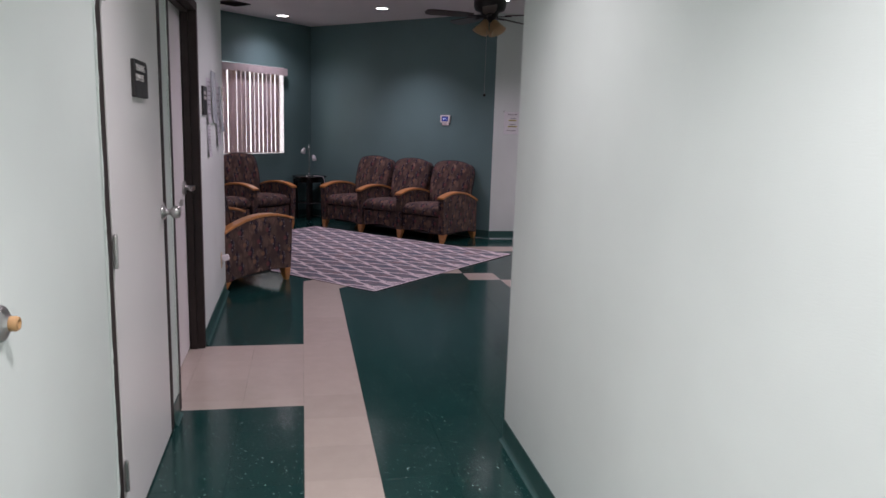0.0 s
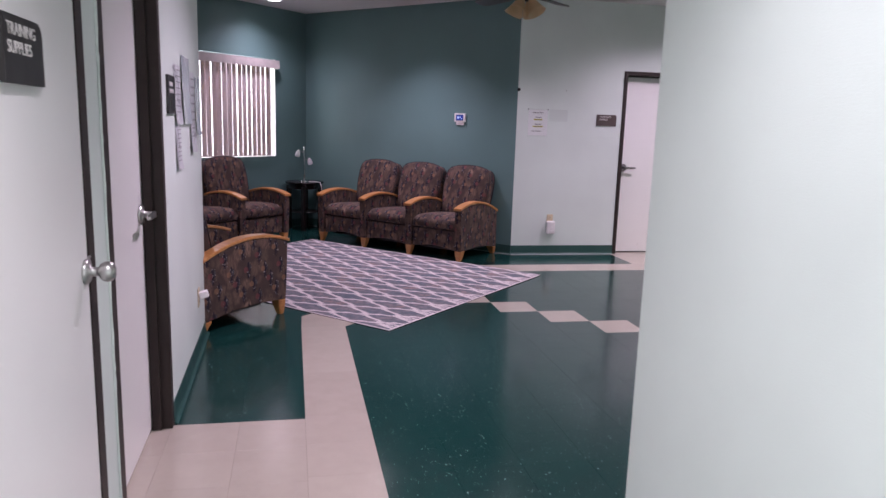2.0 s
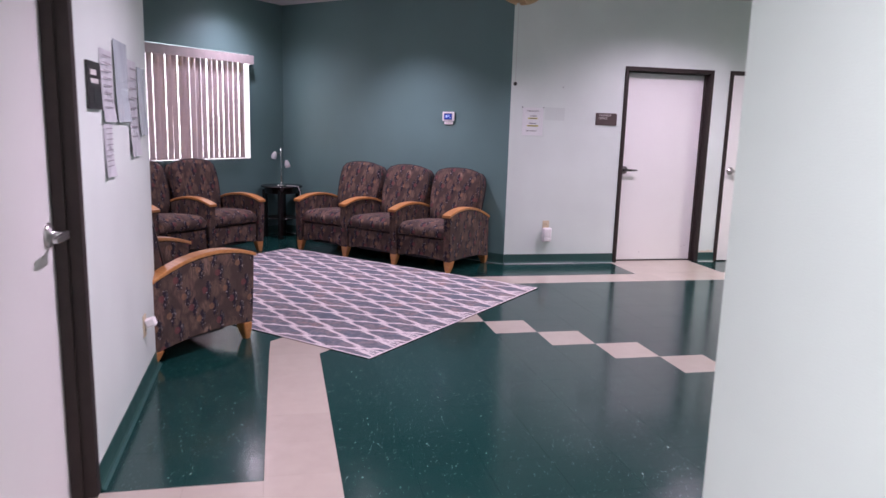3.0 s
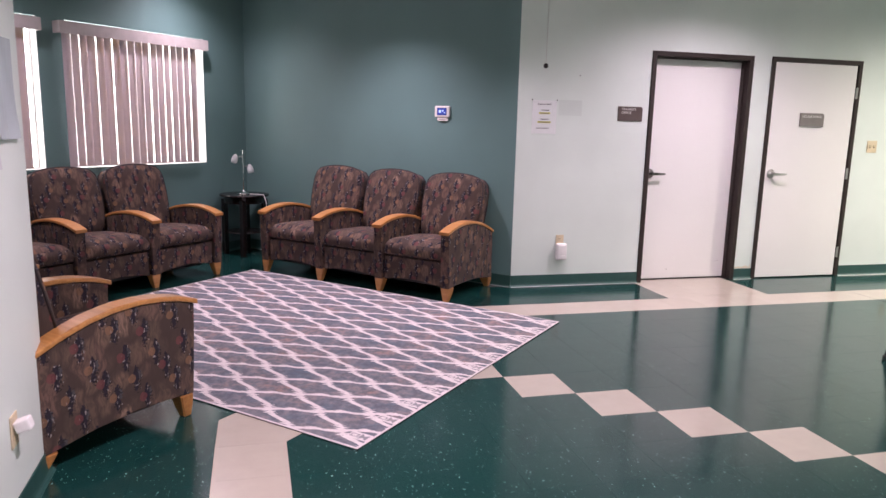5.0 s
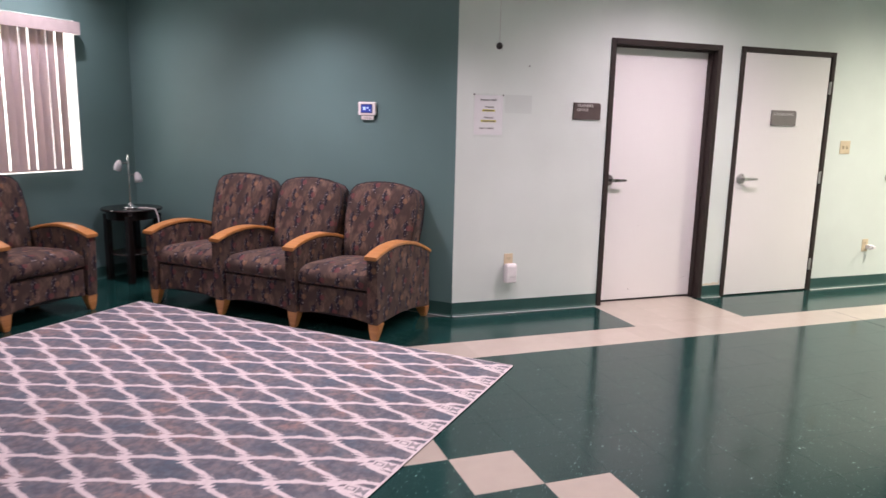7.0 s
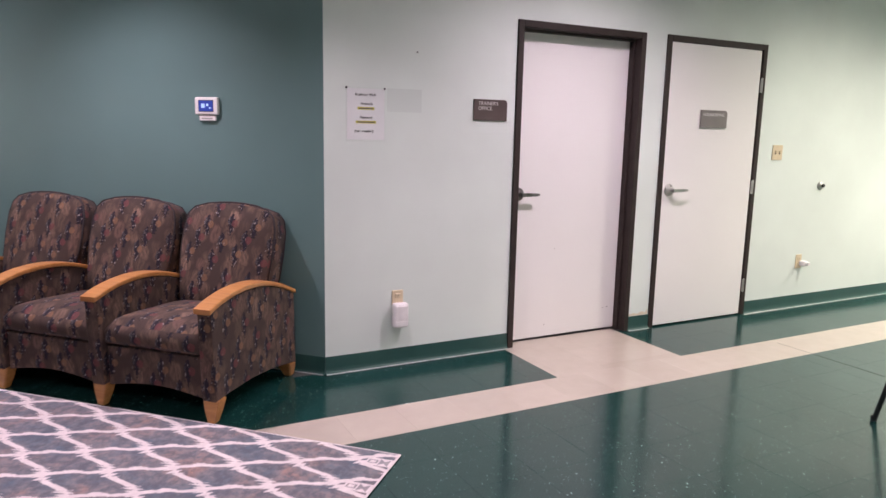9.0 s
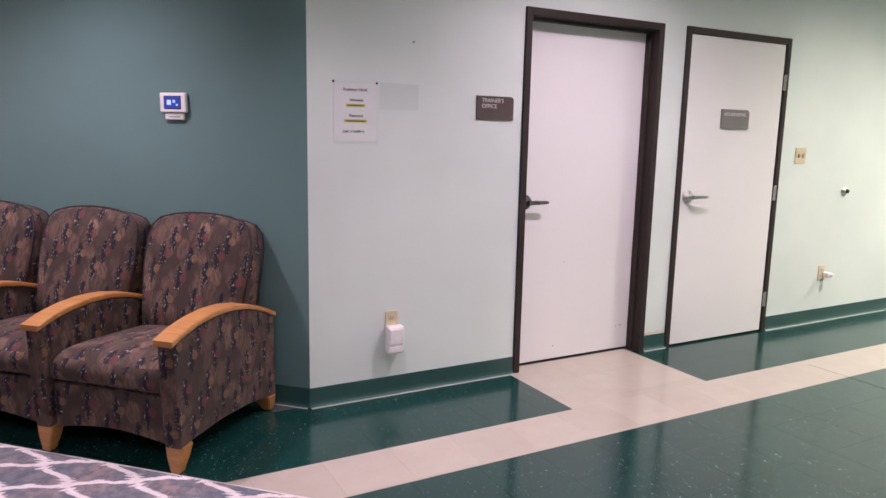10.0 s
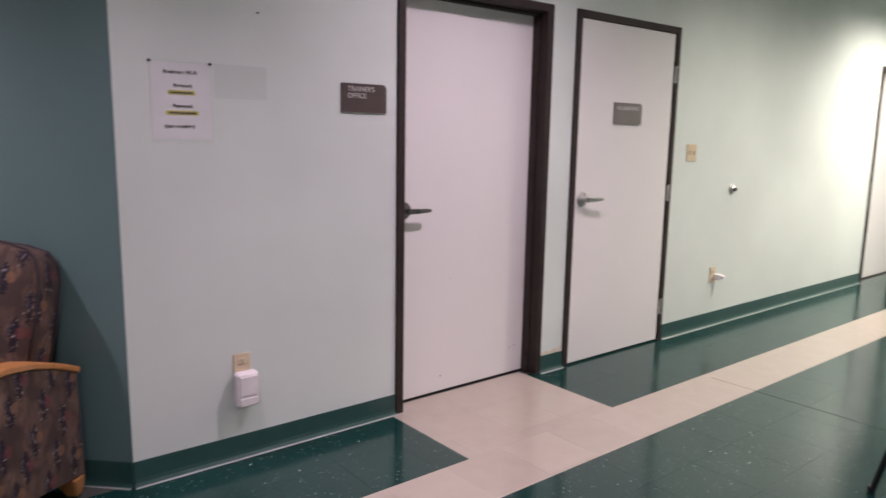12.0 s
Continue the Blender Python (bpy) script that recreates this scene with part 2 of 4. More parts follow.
    for k, (bu, bv) in enumerate(TAN_BLOOMS + ROSE_BLOOMS):
        halo = calc(nt, "LESS_THAN", spot(ragged, (bu - 0.024, bv - 0.012), 0.024, 0.062), 1.0)
        near = halo if near is None else calc(nt, "MAXIMUM", near, halo)
        slate = calc(nt, "LESS_THAN", spot(ragged, (bu - 0.034, bv + 0.012), 0.011, 0.026), 1.0)
        col = mix(nt, slate, col, (0.058, 0.054, 0.062))
        stem = calc(nt, "LESS_THAN", spot(ragged, (bu - 0.021, bv - 0.004), 0.0125, 0.060), 1.0)
        col = mix(nt, calc(nt, "MULTIPLY", stem, 0.93), col, (0.014, 0.011, 0.022))
    dark = calc(nt, "MULTIPLY", near, calc(nt, "GREATER_THAN", fleck, 0.56))
    col = mix(nt, calc(nt, "MULTIPLY", dark, 0.9), col, (0.012, 0.010, 0.012))
    light = calc(nt, "MULTIPLY", near, calc(nt, "GREATER_THAN", long_fleck, 0.68))
    col = mix(nt, calc(nt, "MULTIPLY", light, 0.75), col, (0.30, 0.27, 0.27))
    for blooms, size, paint in ((TAN_BLOOMS, 0.0185, (0.205, 0.110, 0.062)), (ROSE_BLOOMS, 0.0195, (0.135, 0.040, 0.043))):
        for bloom in blooms:
            on = calc(nt, "LESS_THAN", spot(soft, bloom, size, size * 1.08), 1.0)
            col = mix(nt, calc(nt, "MULTIPLY", on, calc(nt, "MULTIPLY_ADD", brush, 0.7, 0.3)), col, paint)
    nt.links.new(col, bs.inputs["Base Color"])
    bs.inputs["Roughness"].default_value = 0.85
    bs.inputs["Sheen Weight"].default_value = 0.03
    bs.inputs["Specular IOR Level"].default_value = 0.25
    bump(nt, bs, tex(nt, "ShaderNodeTexNoise", t.outputs["Object"], Scale=420.0, Detail=1.0), 0.4, 0.0015)
    return mat


MINT = painted("mint_paint", (0.67, 0.735, 0.70), 0.5)
TEAL = painted("teal_paint", (0.118, 0.207, 0.206), 0.5)
CEILING_PAINT = painted("ceiling_paint", (0.72, 0.70, 0.70), 0.85, 90.0, 0.004, 0.03)
DOOR_WHITE = painted("door_laminate", (0.78, 0.765, 0.755), 0.38, 30.0, 0.0004, 0.02)
FRAME_BROWN = plain("brown_enamel", (0.030, 0.021, 0.019), 0.55, 0.0, 180.0, 0.2)
FRAME_BROWN.node_tree.nodes["Principled BSDF"].inputs["Specular IOR Level"].default_value = 0.32
RUBBER = plain("green_rubber", (0.026, 0.078, 0.070), 0.34, 0.0, 0.0, 0.06)
GREEN_TILE = vinyl("green_vinyl", (0.0065, 0.038, 0.034), ((0.40, 0.50, 0.46), 0.7), 0.16)
PALE_TILE = vinyl("pale_vinyl", (0.415, 0.365, 0.316), ((0.42, 0.33, 0.29), 0.3), 0.2, 0.05)
GROUT = plain("tile_adhesive", (0.05, 0.055, 0.05), 0.8)
CLOTH = upholstery("floral_upholstery")
PIPING = plain("dark_piping", (0.02, 0.014, 0.016), 0.7)
HONEY = wood("honey_wood", (0.34, 0.14, 0.04), (0.52, 0.25, 0.085), 0.32)
ESPRESSO = wood("espresso_wood", (0.006, 0.004, 0.004), (0.016, 0.009, 0.008), 0.25)
STEEL = plain("brushed_steel", (0.55, 0.54, 0.53), 0.3, 1.0)
# the same steel darkened, for the lever shaded in the deep door recess
SHADED_STEEL = plain("shaded_steel", (0.20, 0.19, 0.19), 0.3, 1.0)
CHROME = plain("chrome", (0.75, 0.74, 0.74), 0.12, 1.0)
IVORY = plain("ivory_plastic", (0.62, 0.52, 0.36), 0.4)
WHITE_PLASTIC = plain("white_plastic", (0.78, 0.75, 0.76), 0.4)
SIGN_BROWN = plain("brown_sign", (0.085, 0.062, 0.058), 0.4, 0.0, 300.0)
SIGN_GREY = plain("grey_sign", (0.20, 0.185, 0.175), 0.4, 0.0, 300.0)
SIGN_BLACK = plain("black_sign", (0.022, 0.02, 0.02), 0.45)
SIGN_TEXT = plain("sign_lettering", (0.62, 0.60, 0.58), 0.5)
PAPER = plain("paper", (0.75, 0.755, 0.77), 0.55, 0.0, 0.0, 0.03)
INK = plain("ink", (0.05, 0.045, 0.05), 0.7)
MARKER = plain("yellow_marker", (0.55, 0.50, 0.05), 0.7)
BLACK = plain("black_metal", (0.012, 0.012, 0.013), 0.4)
BRONZE = plain("fan_bronze", (0.018, 0.013, 0.012), 0.4, 0.3)
FAN_WOOD = wood("fan_blade_wood", (0.018, 0.011, 0.009), (0.04, 0.024, 0.018), 0.4)
BLIND = plain("blind_fabric", (0.50, 0.435, 0.475), 0.75, 0.0, 300.0, 0.05)
VALANCE = plain("valance_vinyl", (0.50, 0.455, 0.45), 0.5)
WINDOW_WHITE = plain("window_white", (0.78, 0.77, 0.76), 0.4)
LAMP_ON = glow("downlight_glow", (1.0, 0.95, 0.95), 24.0)
DAYLIGHT = glow("daylight_backdrop", (1.0, 0.97, 0.95), 9.0)
SCREEN = glow("thermostat_screen", (0.012, 0.035, 0.24), 0.9)
READOUT = glow("thermostat_digits", (0.45, 0.62, 0.9), 0.5)

AMBER, _nt, _b = nodes_of("amber_glass")
_b.inputs["Base Color"].default_value = (0.72, 0.50, 0.26, 1)
_b.inputs["Roughness"].default_value = 0.35
_b.inputs["Transmission Weight"].default_value = 0.35
FROST, _nt, _b = nodes_of("frosted_glass")
_b.inputs["Base Color"].default_value = (0.9, 0.9, 0.92, 1)
_b.inputs["Roughness"].default_value = 0.3
_b.inputs["Transmission Weight"].default_value = 0.6
CLEAR, _nt, _b = nodes_of("window_glass")
_b.inputs["Roughness"].default_value = 0.02
_b.inputs["Transmission Weight"].default_value = 1.0
_b.inputs["IOR"].default_value = 1.1
SLEEVE, _nt, _b = nodes_of("clear_sleeve")
_b.inputs["Base Color"].default_value = (0.50, 0.55, 0.58, 1)
_b.inputs["Roughness"].default_value = 0.15

FILM, _nt, _b = nodes_of("clear_film")
_gl = add(_nt, "ShaderNodeBsdfGlossy", Roughness=0.12)
_tp = _nt.nodes.new("ShaderNodeBsdfTransparent")
_ms = _nt.nodes.new("ShaderNodeMixShader")
_ms.inputs[0].default_value = 0.06
_nt.links.new(_tp.outputs[0], _ms.inputs[1])
_nt.links.new(_gl.outputs[0], _ms.inputs[2])
_nt.links.new(_ms.outputs[0], _nt.nodes["Material Output"].inputs[0])

# blinds let some daylight through
_nt = BLIND.node_tree
_tr = _nt.nodes.new("ShaderNodeBsdfTranslucent")
_tr.inputs[0].default_value = (0.80, 0.58, 0.29, 1)
_ms = _nt.nodes.new("ShaderNodeMixShader")
_ms.inputs[0].default_value = 0.11
_nt.links.new(_nt.nodes["Principled BSDF"].outputs[0], _ms.inputs[1])
_nt.links.new(_tr.outputs[0], _ms.inputs[2])
_nt.links.new(_ms.outputs[0], _nt.nodes["Material Output"].inputs[0])


def rug_material():
    """Trellis of pale wavy lines over blotched slate, mauve and rust."""
    mat, nt, bs = nodes_of("rug_pile")
    v = coords(nt)
    sp = nt.nodes.new("ShaderNodeSeparateXYZ")
    nt.links.new(v, sp.inputs[0])
    x, y = sp.outputs[0], sp.outputs[1]
    a = calc(nt, "DIVIDE", x, RUG_CELL[0])
    b = calc(nt, "DIVIDE", calc(nt, "SUBTRACT", y, 0.17), RUG_CELL[1])
    fuzz = tex(nt, "ShaderNodeTexNoise", v, Scale=38.0, Detail=1.0)
    lines = None
    for sgn in (1, -1):
        s = calc(nt, "ADD", a, calc(nt, "MULTIPLY", b, float(sgn)))
        d = calc(nt, "SUBTRACT", a, calc(nt, "MULTIPLY", b, float(sgn)))
        wob = calc(nt, "MULTIPLY", calc(nt, "SINE", calc(nt, "MULTIPLY", d, 2 * math.pi)), 0.030 if sgn > 0 else 0.066)
        s = calc(nt, "ADD", s, wob)
        gap = calc(nt, "ABSOLUTE", calc(nt, "SUBTRACT", calc(nt, "FRACT", d), 0.5))
        if sgn > 0:
            # a stepped hump midway between the crossings
            notch = calc(nt, "GREATER_THAN", gap, 0.36)
            tooth = calc(nt, "MULTIPLY_ADD", calc(nt, "GREATER_THAN", gap, 0.43), 0.6, calc(nt, "MULTIPLY", notch, 0.5))
        else:
            # saw teeth on both sides of every crossing
            notch = calc(nt, "MULTIPLY", calc(nt, "LESS_THAN", gap, 0.27), calc(nt, "GREATER_THAN", gap, 0.02))
            saw = calc(nt, "SUBTRACT", calc(nt, "FRACT", calc(nt, "MULTIPLY", gap, 8.0)), 0.5)
            tooth = calc(nt, "MULTIPLY", notch, calc(nt, "MULTIPLY", saw, 2.0))
        s = calc(nt, "ADD", s, calc(nt, "MULTIPLY", tooth, -0.05 if sgn > 0 else 0.07))
        s = calc(nt, "ADD", s, calc(nt, "MULTIPLY_ADD", fuzz, 0.06, -0.03))
        f = calc(nt, "ABSOLUTE", calc(nt, "SUBTRACT", calc(nt, "FRACT", s), 0.5))
        one = calc(nt, "LESS_THAN", f, calc(nt, "MULTIPLY_ADD", tooth, 0.012, calc(nt, "MULTIPLY_ADD", notch, 0.006 if sgn > 0 else 0.012, 0.060 if sgn > 0 else 0.076)))
        lines = one if lines is None else calc(nt, "MAXIMUM", lines, one)
    # pale bound edge
    for q, far in ((x, RUG_W), (y, RUG_L)):
        edge = calc(nt, "MAXIMUM", calc(nt, "LESS_THAN", q, 0.010), calc(nt, "GREATER_THAN", q, far - 0.010))
        lines = calc(nt, "MAXIMUM", lines, edge)
    # hooked motifs along the short ends
    ux = calc(nt, "ABSOLUTE", calc(nt, "SUBTRACT", calc(nt, "FRACT", calc(nt, "ADD", a, 0.02)), 0.5))
    uy = calc(nt, "ABSOLUTE", calc(nt, "SUBTRACT", y, 0.092))
    ring = calc(nt, "MAXIMUM", calc(nt, "DIVIDE", ux, 0.07), calc(nt, "DIVIDE", uy, 0.022))
    ring = calc(nt, "MULTIPLY", calc(nt, "LESS_THAN", ring, 1.0), calc(nt, "GREATER_THAN", ring, 0.6))
    by = calc(nt, "ABSOLUTE", calc(nt, "SUBTRACT", y, 0.042))
    bow = calc(nt, "MULTIPLY", calc(nt, "LESS_THAN", by, 0.022), calc(nt, "LESS_THAN", ux, calc(nt, "MULTIPLY_ADD", by, 4.2, 0.035)))
    ring = calc(nt, "MAXIMUM", ring, bow)
    field = calc(nt, "MULTIPLY", calc(nt, "LESS_THAN", ux, 0.15), calc(nt, "LESS_THAN", y, 0.122))
    lines = calc(nt, "MAXIMUM", lines, field)
    lines = calc(nt, "MULTIPLY", lines, calc(nt, "MULTIPLY_ADD", ring, -0.75, 1.0))
    blot = tex(nt, "ShaderNodeTexNoise", v, Scale=4.2, Detail=5.0, Roughness=0.7)
    ground = ramp(nt, blot, [(0.36, (0.10, 0.130, 0.168)), (0.46, (0.165, 0.168, 0.195)), (0.56, (0.225, 0.195, 0.205)), (0.70, (0.33, 0.20, 0.17))])
    fine = tex(nt, "ShaderNodeTexNoise", v, Scale=24.0, Detail=6.0, Roughness=0.75)
    ground = mix(nt, ramp(nt, fine, [(0.42, (0.75, 0.75, 0.75)), (0.6, (0, 0, 0))]), ground, (0.085, 0.095, 0.12))
    pale = ramp(nt, fine, [(0.3, (0.53, 0.475, 0.485)), (0.7, (0.67, 0.605, 0.615))])
    # dark colour low down along the cut sides
    low_sides = calc(nt, "LESS_THAN", sp.outputs[2], 0.0055)
    nt.links.new(mix(nt, low_sides, mix(nt, lines, ground, pale), (0.03, 0.028, 0.03)), bs.inputs["Base Color"])
    bs.inputs["Roughness"].default_value = 0.9
    bs.inputs["Specular IOR Level"].default_value = 0.2
    bump(nt, bs, tex(nt, "ShaderNodeTexNoise", v, Scale=300.0, Detail=2.0), 0.5, 0.003)
    return mat


RUG_CELL = (0.2214, 0.45)
RUG_W, RUG_L = 2.42, 3.05

# ---- walls ----
WALL_T = 0.14
SLANT = math.degrees(math.atan(0.0257))
LEFT_LEN = 8.13
M_NORTH = pose(2.434, 8.904, 0)
M_NE = pose(0.17, 11.168, 0, 0, 0, -45)
M_NW = pose(-2.70, 8.298, 0, 0, 0, 45)
M_SW = pose(-0.509, 6.125, 0, 0, 0, 135)
M_LEFT = pose(-0.299, -2.0, 0, 0, 0, 90 + SLANT)
M_RIGHT = pose(1.065, 3.134, 0, 0, 0, -90)
M_SOUTH = pose(10.6, 3.134, 0, 0, 0, 180)
M_EAST = pose(10.6, 9.04, 0, 0, 0, -90)
M_BACK = pose(1.3, -2.0, 0, 0, 0, 180)
NW_LEN = 4.059


def wall(name, m, length, material, holes=(), label="", start=0.0):
    """Face at local y = 0, room on the -y side; holes are (x0, x1, z0, z1)."""
    bm = bmesh.new()
    x = start
    for x0, x1, z0, z1 in sorted(holes):
        box(bm, x, x0, 0, WALL_T, 0, CEIL)
        if z0 > 0:
            box(bm, x0, x1, 0, WALL_T, 0, z0)
        box(bm, x0, x1, 0, WALL_T, z1, CEIL)
        x = x1
    box(bm, x, length, 0, WALL_T, 0, CEIL)
    bmesh.ops.remove_doubles(bm, verts=bm.verts, dist=0.0002)
    ob = part(name, bm, material)
    ob.matrix_world = m
    return tagged(ob, label, "wall", "", "structure")


def baseboard(m, spans):
    bm = bmesh.new()
    outline = [(0.0, 0.0), (0.0, 0.1), (-0.002, 0.1015), (-0.0045, 0.1), (-0.0055, 0.03), (-0.008, 0.014), (-0.014, 0.005), (-0.022, 0.0008), (-0.022, 0.0)]
    for a, b in spans:
        prism(bm, outline, "x", a, b)
    ob = part("baseboard", bm, RUBBER)
    ob.matrix_world = m
    return tagged(ob, "dark green rubber cove baseboard along the wall", "baseboard", "", "structure")


# door openings in wall coordinates (x0, x1, height)
D1 = (3.664 - 2.434, 4.690 - 2.434, 2.075)
D2 = (4.884 - 2.434, 5.892 - 2.434, 2.08)
D4 = (9.22 - 2.434, 10.2 - 2.434, 2.08)
ly = lambda y: (y + 2.0) / math.cos(radians(SLANT))
DA = (ly(2.41), ly(3.44), 2.08)
DB = (ly(3.588), ly(4.66), 2.08)
W1 = (NW_LEN - 1.96, NW_LEN - 0.54, 0.955, 2.168)
W2 = (NW_LEN - 3.60, NW_LEN - 2.19, 0.955, 2.168)

wall("wall_north", M_NORTH, 8.2, MINT, [(D1[0], D1[1], 0, D1[2]), (D2[0], D2[1], 0, D2[2]), (D4[0], D4[1], 0, D4[2])], "pale mint painted wall with brown-framed doors")
wall("wall_northeast", M_NE, 3.2018, TEAL, (), "teal painted wall behind a row of chairs")
wall("wall_northwest", M_NW, NW_LEN, TEAL, [W1, W2], "teal painted wall with two blinded windows")
wall("wall_southwest", M_SW, 3.10, TEAL, (), "teal painted wall behind armchairs")
wall("wall_hall_west", M_LEFT, LEFT_LEN, MINT, [(DA[0], DA[1], 0, DA[2]), (DB[0], DB[1], 0, DB[2])], "pale mint painted hallway wall with two doors")
wall("wall_hall_east", M_RIGHT, 5.134, MINT, (), "pale mint painted hallway wall, bare")
wall("wall_south", M_SOUTH, 9.39, MINT, (), "pale mint painted lobby wall")
wall("wall_east", M_EAST, 6.0, MINT, (), "pale mint painted end wall of the lobby")
wall("wall_hall_south", M_BACK, 1.8, MINT, (), "pale mint painted end wall of the hallway")

# thin pale bead that paints the glint along the baseboard's toe
def toe_glint(m, spans):
    bm = bmesh.new()
    for a, b in spans:
        prism(bm, [(-0.021, 0.0), (-0.021, 0.0035), (-0.024, 0.003), (-0.0275, 0.0)], "x", a, b)
    ob = part("trim", bm, TOE_GLINT)
    ob.matrix_world = m
    tagged(ob, "thin pale line painting the glint along the baseboard toe", "trim", "", "structure")


TOE_GLINT = plain("toe_glint", (0.31, 0.34, 0.325), 0.45)
toe_glint(M_NORTH, [(0, D1[0]), (D1[1], D2[0]), (D2[1], D4[0])])
toe_glint(M_NE, [(0, 3.20)])
baseboard(M_NORTH, [(0, D1[0]), (D1[1], D2[0]), (D2[1], D4[0])])
baseboard(M_NE, [(0, 3.20)])
baseboard(M_NW, [(0, NW_LEN)])
baseboard(M_SW, [(0, 3.09)])
baseboard(M_LEFT, [(0, DA[0]), (DA[1], DB[0]), (DB[1], LEFT_LEN)])
baseboard(M_RIGHT, [(0, 5.13)])
baseboard(M_SOUTH, [(0, 9.53)])

bm = bmesh.new()
rnd = random.Random(6)
low = [(D1[1] + 0.004 + 0.0226 * i, 0.1022 + 0.003 * rnd.random()) for i in range(9)]
prism(bm, low + [(x, z + 0.010 + 0.022 * rnd.random() ** 2 + (0.016 if x > D2[0] - 0.03 else 0)) for x, z in reversed(low)], "y", -0.0016, -0.0002)
ob = part("torn_paint", bm, plain("bare_plaster", (0.66, 0.58, 0.46), 0.8, 0.0, 200.0, 0.12))
ob.matrix_world = M_NORTH
tagged(ob, "strip of torn paint showing cream plaster above the baseboard", "wall damage", "", "structure")

slab = part("ceiling", boxes((-3.2, 10.9, -2.3, 11.6, CEIL, CEIL + 0.1)), CEILING_PAINT)
tagged(slab, "off-white textured ceiling with recessed lights", "ceiling", "", "structure")
floor = part("floor", boxes((-3.2, 10.9, -2.3, 11.6, -0.1, -0.0032)), GROUT)
tagged(floor, "waxed dark green vinyl tile floor with pale inlaid bands", "floor", "", "structure")


# ---- doors ----
def sheet_sign(parent, x0, x1, z0, z1, mat, name="sign_plate", depth=0.006, corner=0.025):
    bm = bmesh.new()
    pts = [(x0, z0), (x1, z0)]
    for i in range(7):
        a = math.pi / 2 * i / 6
        pts.append((x1 - corner + corner * math.cos(a), z1 - corner + corner * math.sin(a)))
    pts.append((x0, z1))
    prism(bm, pts, "y", -depth, -0.0008)
    return part(name, bm, mat, parent)


def door_frame(parent, x0, x1, h, face=0.045, proud=0.014, deep=WALL_T, stop=0.05, near_face=None, stop_deep=None):
    """Pressed steel frame: face flange, jamb through the wall, and a stop from depth stop to stop_deep."""
    nf = near_face or face
    a, b = (stop + 0.045, deep) if stop_deep is None else (stop, stop_deep)
    for name, rows in (
        ("frame_jamb", [(x0, x0 + nf, -proud, deep, 0, h), (x0 + nf, x0 + nf + 0.014, a, b, 0, h - face)]),
        ("frame_jamb", [(x1 - face, x1, -proud, deep, 0, h), (x1 - face - 0.014, x1 - face, a, b, 0, h - face)]),
        ("frame_head", [(x0 + nf, x1 - face, -proud, deep, h - face, h), (x0 + nf + 0.0145, x1 - face - 0.0145, a, b, h - face - 0.014, h - face)]),
    ):
        part(name, boxes(*rows, bevel=0.0025), FRAME_BROWN, parent)


def lever(parent, x, z, y, side=1, metal=None, label="brushed steel lever handle"):
    """Lever handle on a round rose; the lever points to +x for side 1."""
    turn = pose(x, y, z, 90)
    bm = bmesh.new()
    lathe(bm, [(0.042, 0), (0.044, 0.004), (0.039, 0.013), (0.015, 0.017), (0.0125, 0.052), (0.015, 0.056), (0.013, 0.064)], 24, turn)
    h = part("door_handle", bm, metal or STEEL, parent, label, True)
    bm = bmesh.new()
    pts = [(-0.012, 0.013), (0.04, 0.012), (0.11, 0.010), (0.13, 0.006), (0.13, -0.006), (0.11, -0.010), (0.04, -0.012), (-0.012, -0.013)]
    prism(bm, [(x + side * p, z + q) for p, q in pts], "y", y - 0.066, y - 0.052, 0.002)
    part("lever", bm, metal or STEEL, h)
    return h


def hinge(parent, x, z, y):
    """Five knuckles on a pin, with a narrow visible flap."""
    bm = bmesh.new()
    for k in range(5):
        c = z - 0.040 + 0.020 * k
        rod(bm, (x, y, c - 0.0094), (x, y, c + 0.0094), 0.0066)
    rod(bm, (x, y, z - 0.053), (x, y, z + 0.053), 0.0045)
    box(bm, x - 0.014, x, y + 0.001, y + 0.004, z - 0.05, z + 0.05)
    rod(bm, (x, y, z + 0.050), (x, y, z + 0.056), 0.0070, 0.004)
    part("hinge", bm, STEEL, parent)


def leaf(parent, x0, x1, h, y, thick=0.044):
    return part("door_leaf", boxes((x0, x1, y, y + thick, 0.012, h), bevel=0.002), DOOR_WHITE, parent)


def door(name, m, label):
    return base(name, m, label, "door", "", "structure")


def paint_bleed(parent, x, h, seed, reach=0.006, front=0.0062):
    """Uneven edge of wall paint brushed over the door frame."""
    rnd = random.Random(seed)
    pts = [(x - 0.004, 0.105)]
    z = 0.105
    while z < h:
        pts.append((x + reach * rnd.random() ** 2, z))
        z += rnd.uniform(0.008, 0.05)
    pts.append((x - 0.004, h))
    bm = bmesh.new()
    prism(bm, pts, "y", -front, -0.0008)
    part("paint_bleed", bm, MINT, parent, "ragged edge of brushed wall paint")


# office door, set deep in its frame
d = door("door_1", M_NORTH, "white flush door set deep in a dark brown frame")
door_frame(d, *D1, face=0.042, stop=0.048, stop_deep=0.093)
leaf(d, D1[0] + 0.046, D1[1] - 0.046, D1[2] - 0.046, 0.095, 0.04)
lever(d, D1[0] + 0.046 + 0.062, 0.998, 0.095, 1, SHADED_STEEL, "steel lever handle, its shade put into the colour")
for sx, sz, sw, sh in ((0.905, 0.165, 0.012, 0.004), (0.872, 0.158, 0.004, 0.007), (0.36, 0.09, 0.005, 0.008), (0.42, 0.62, 0.003, 0.004)):
    part("scuff", boxes((D1[0] + sx, D1[0] + sx + sw, 0.0944, 0.0949, sz, sz + sh)), SIGN_BROWN, d)
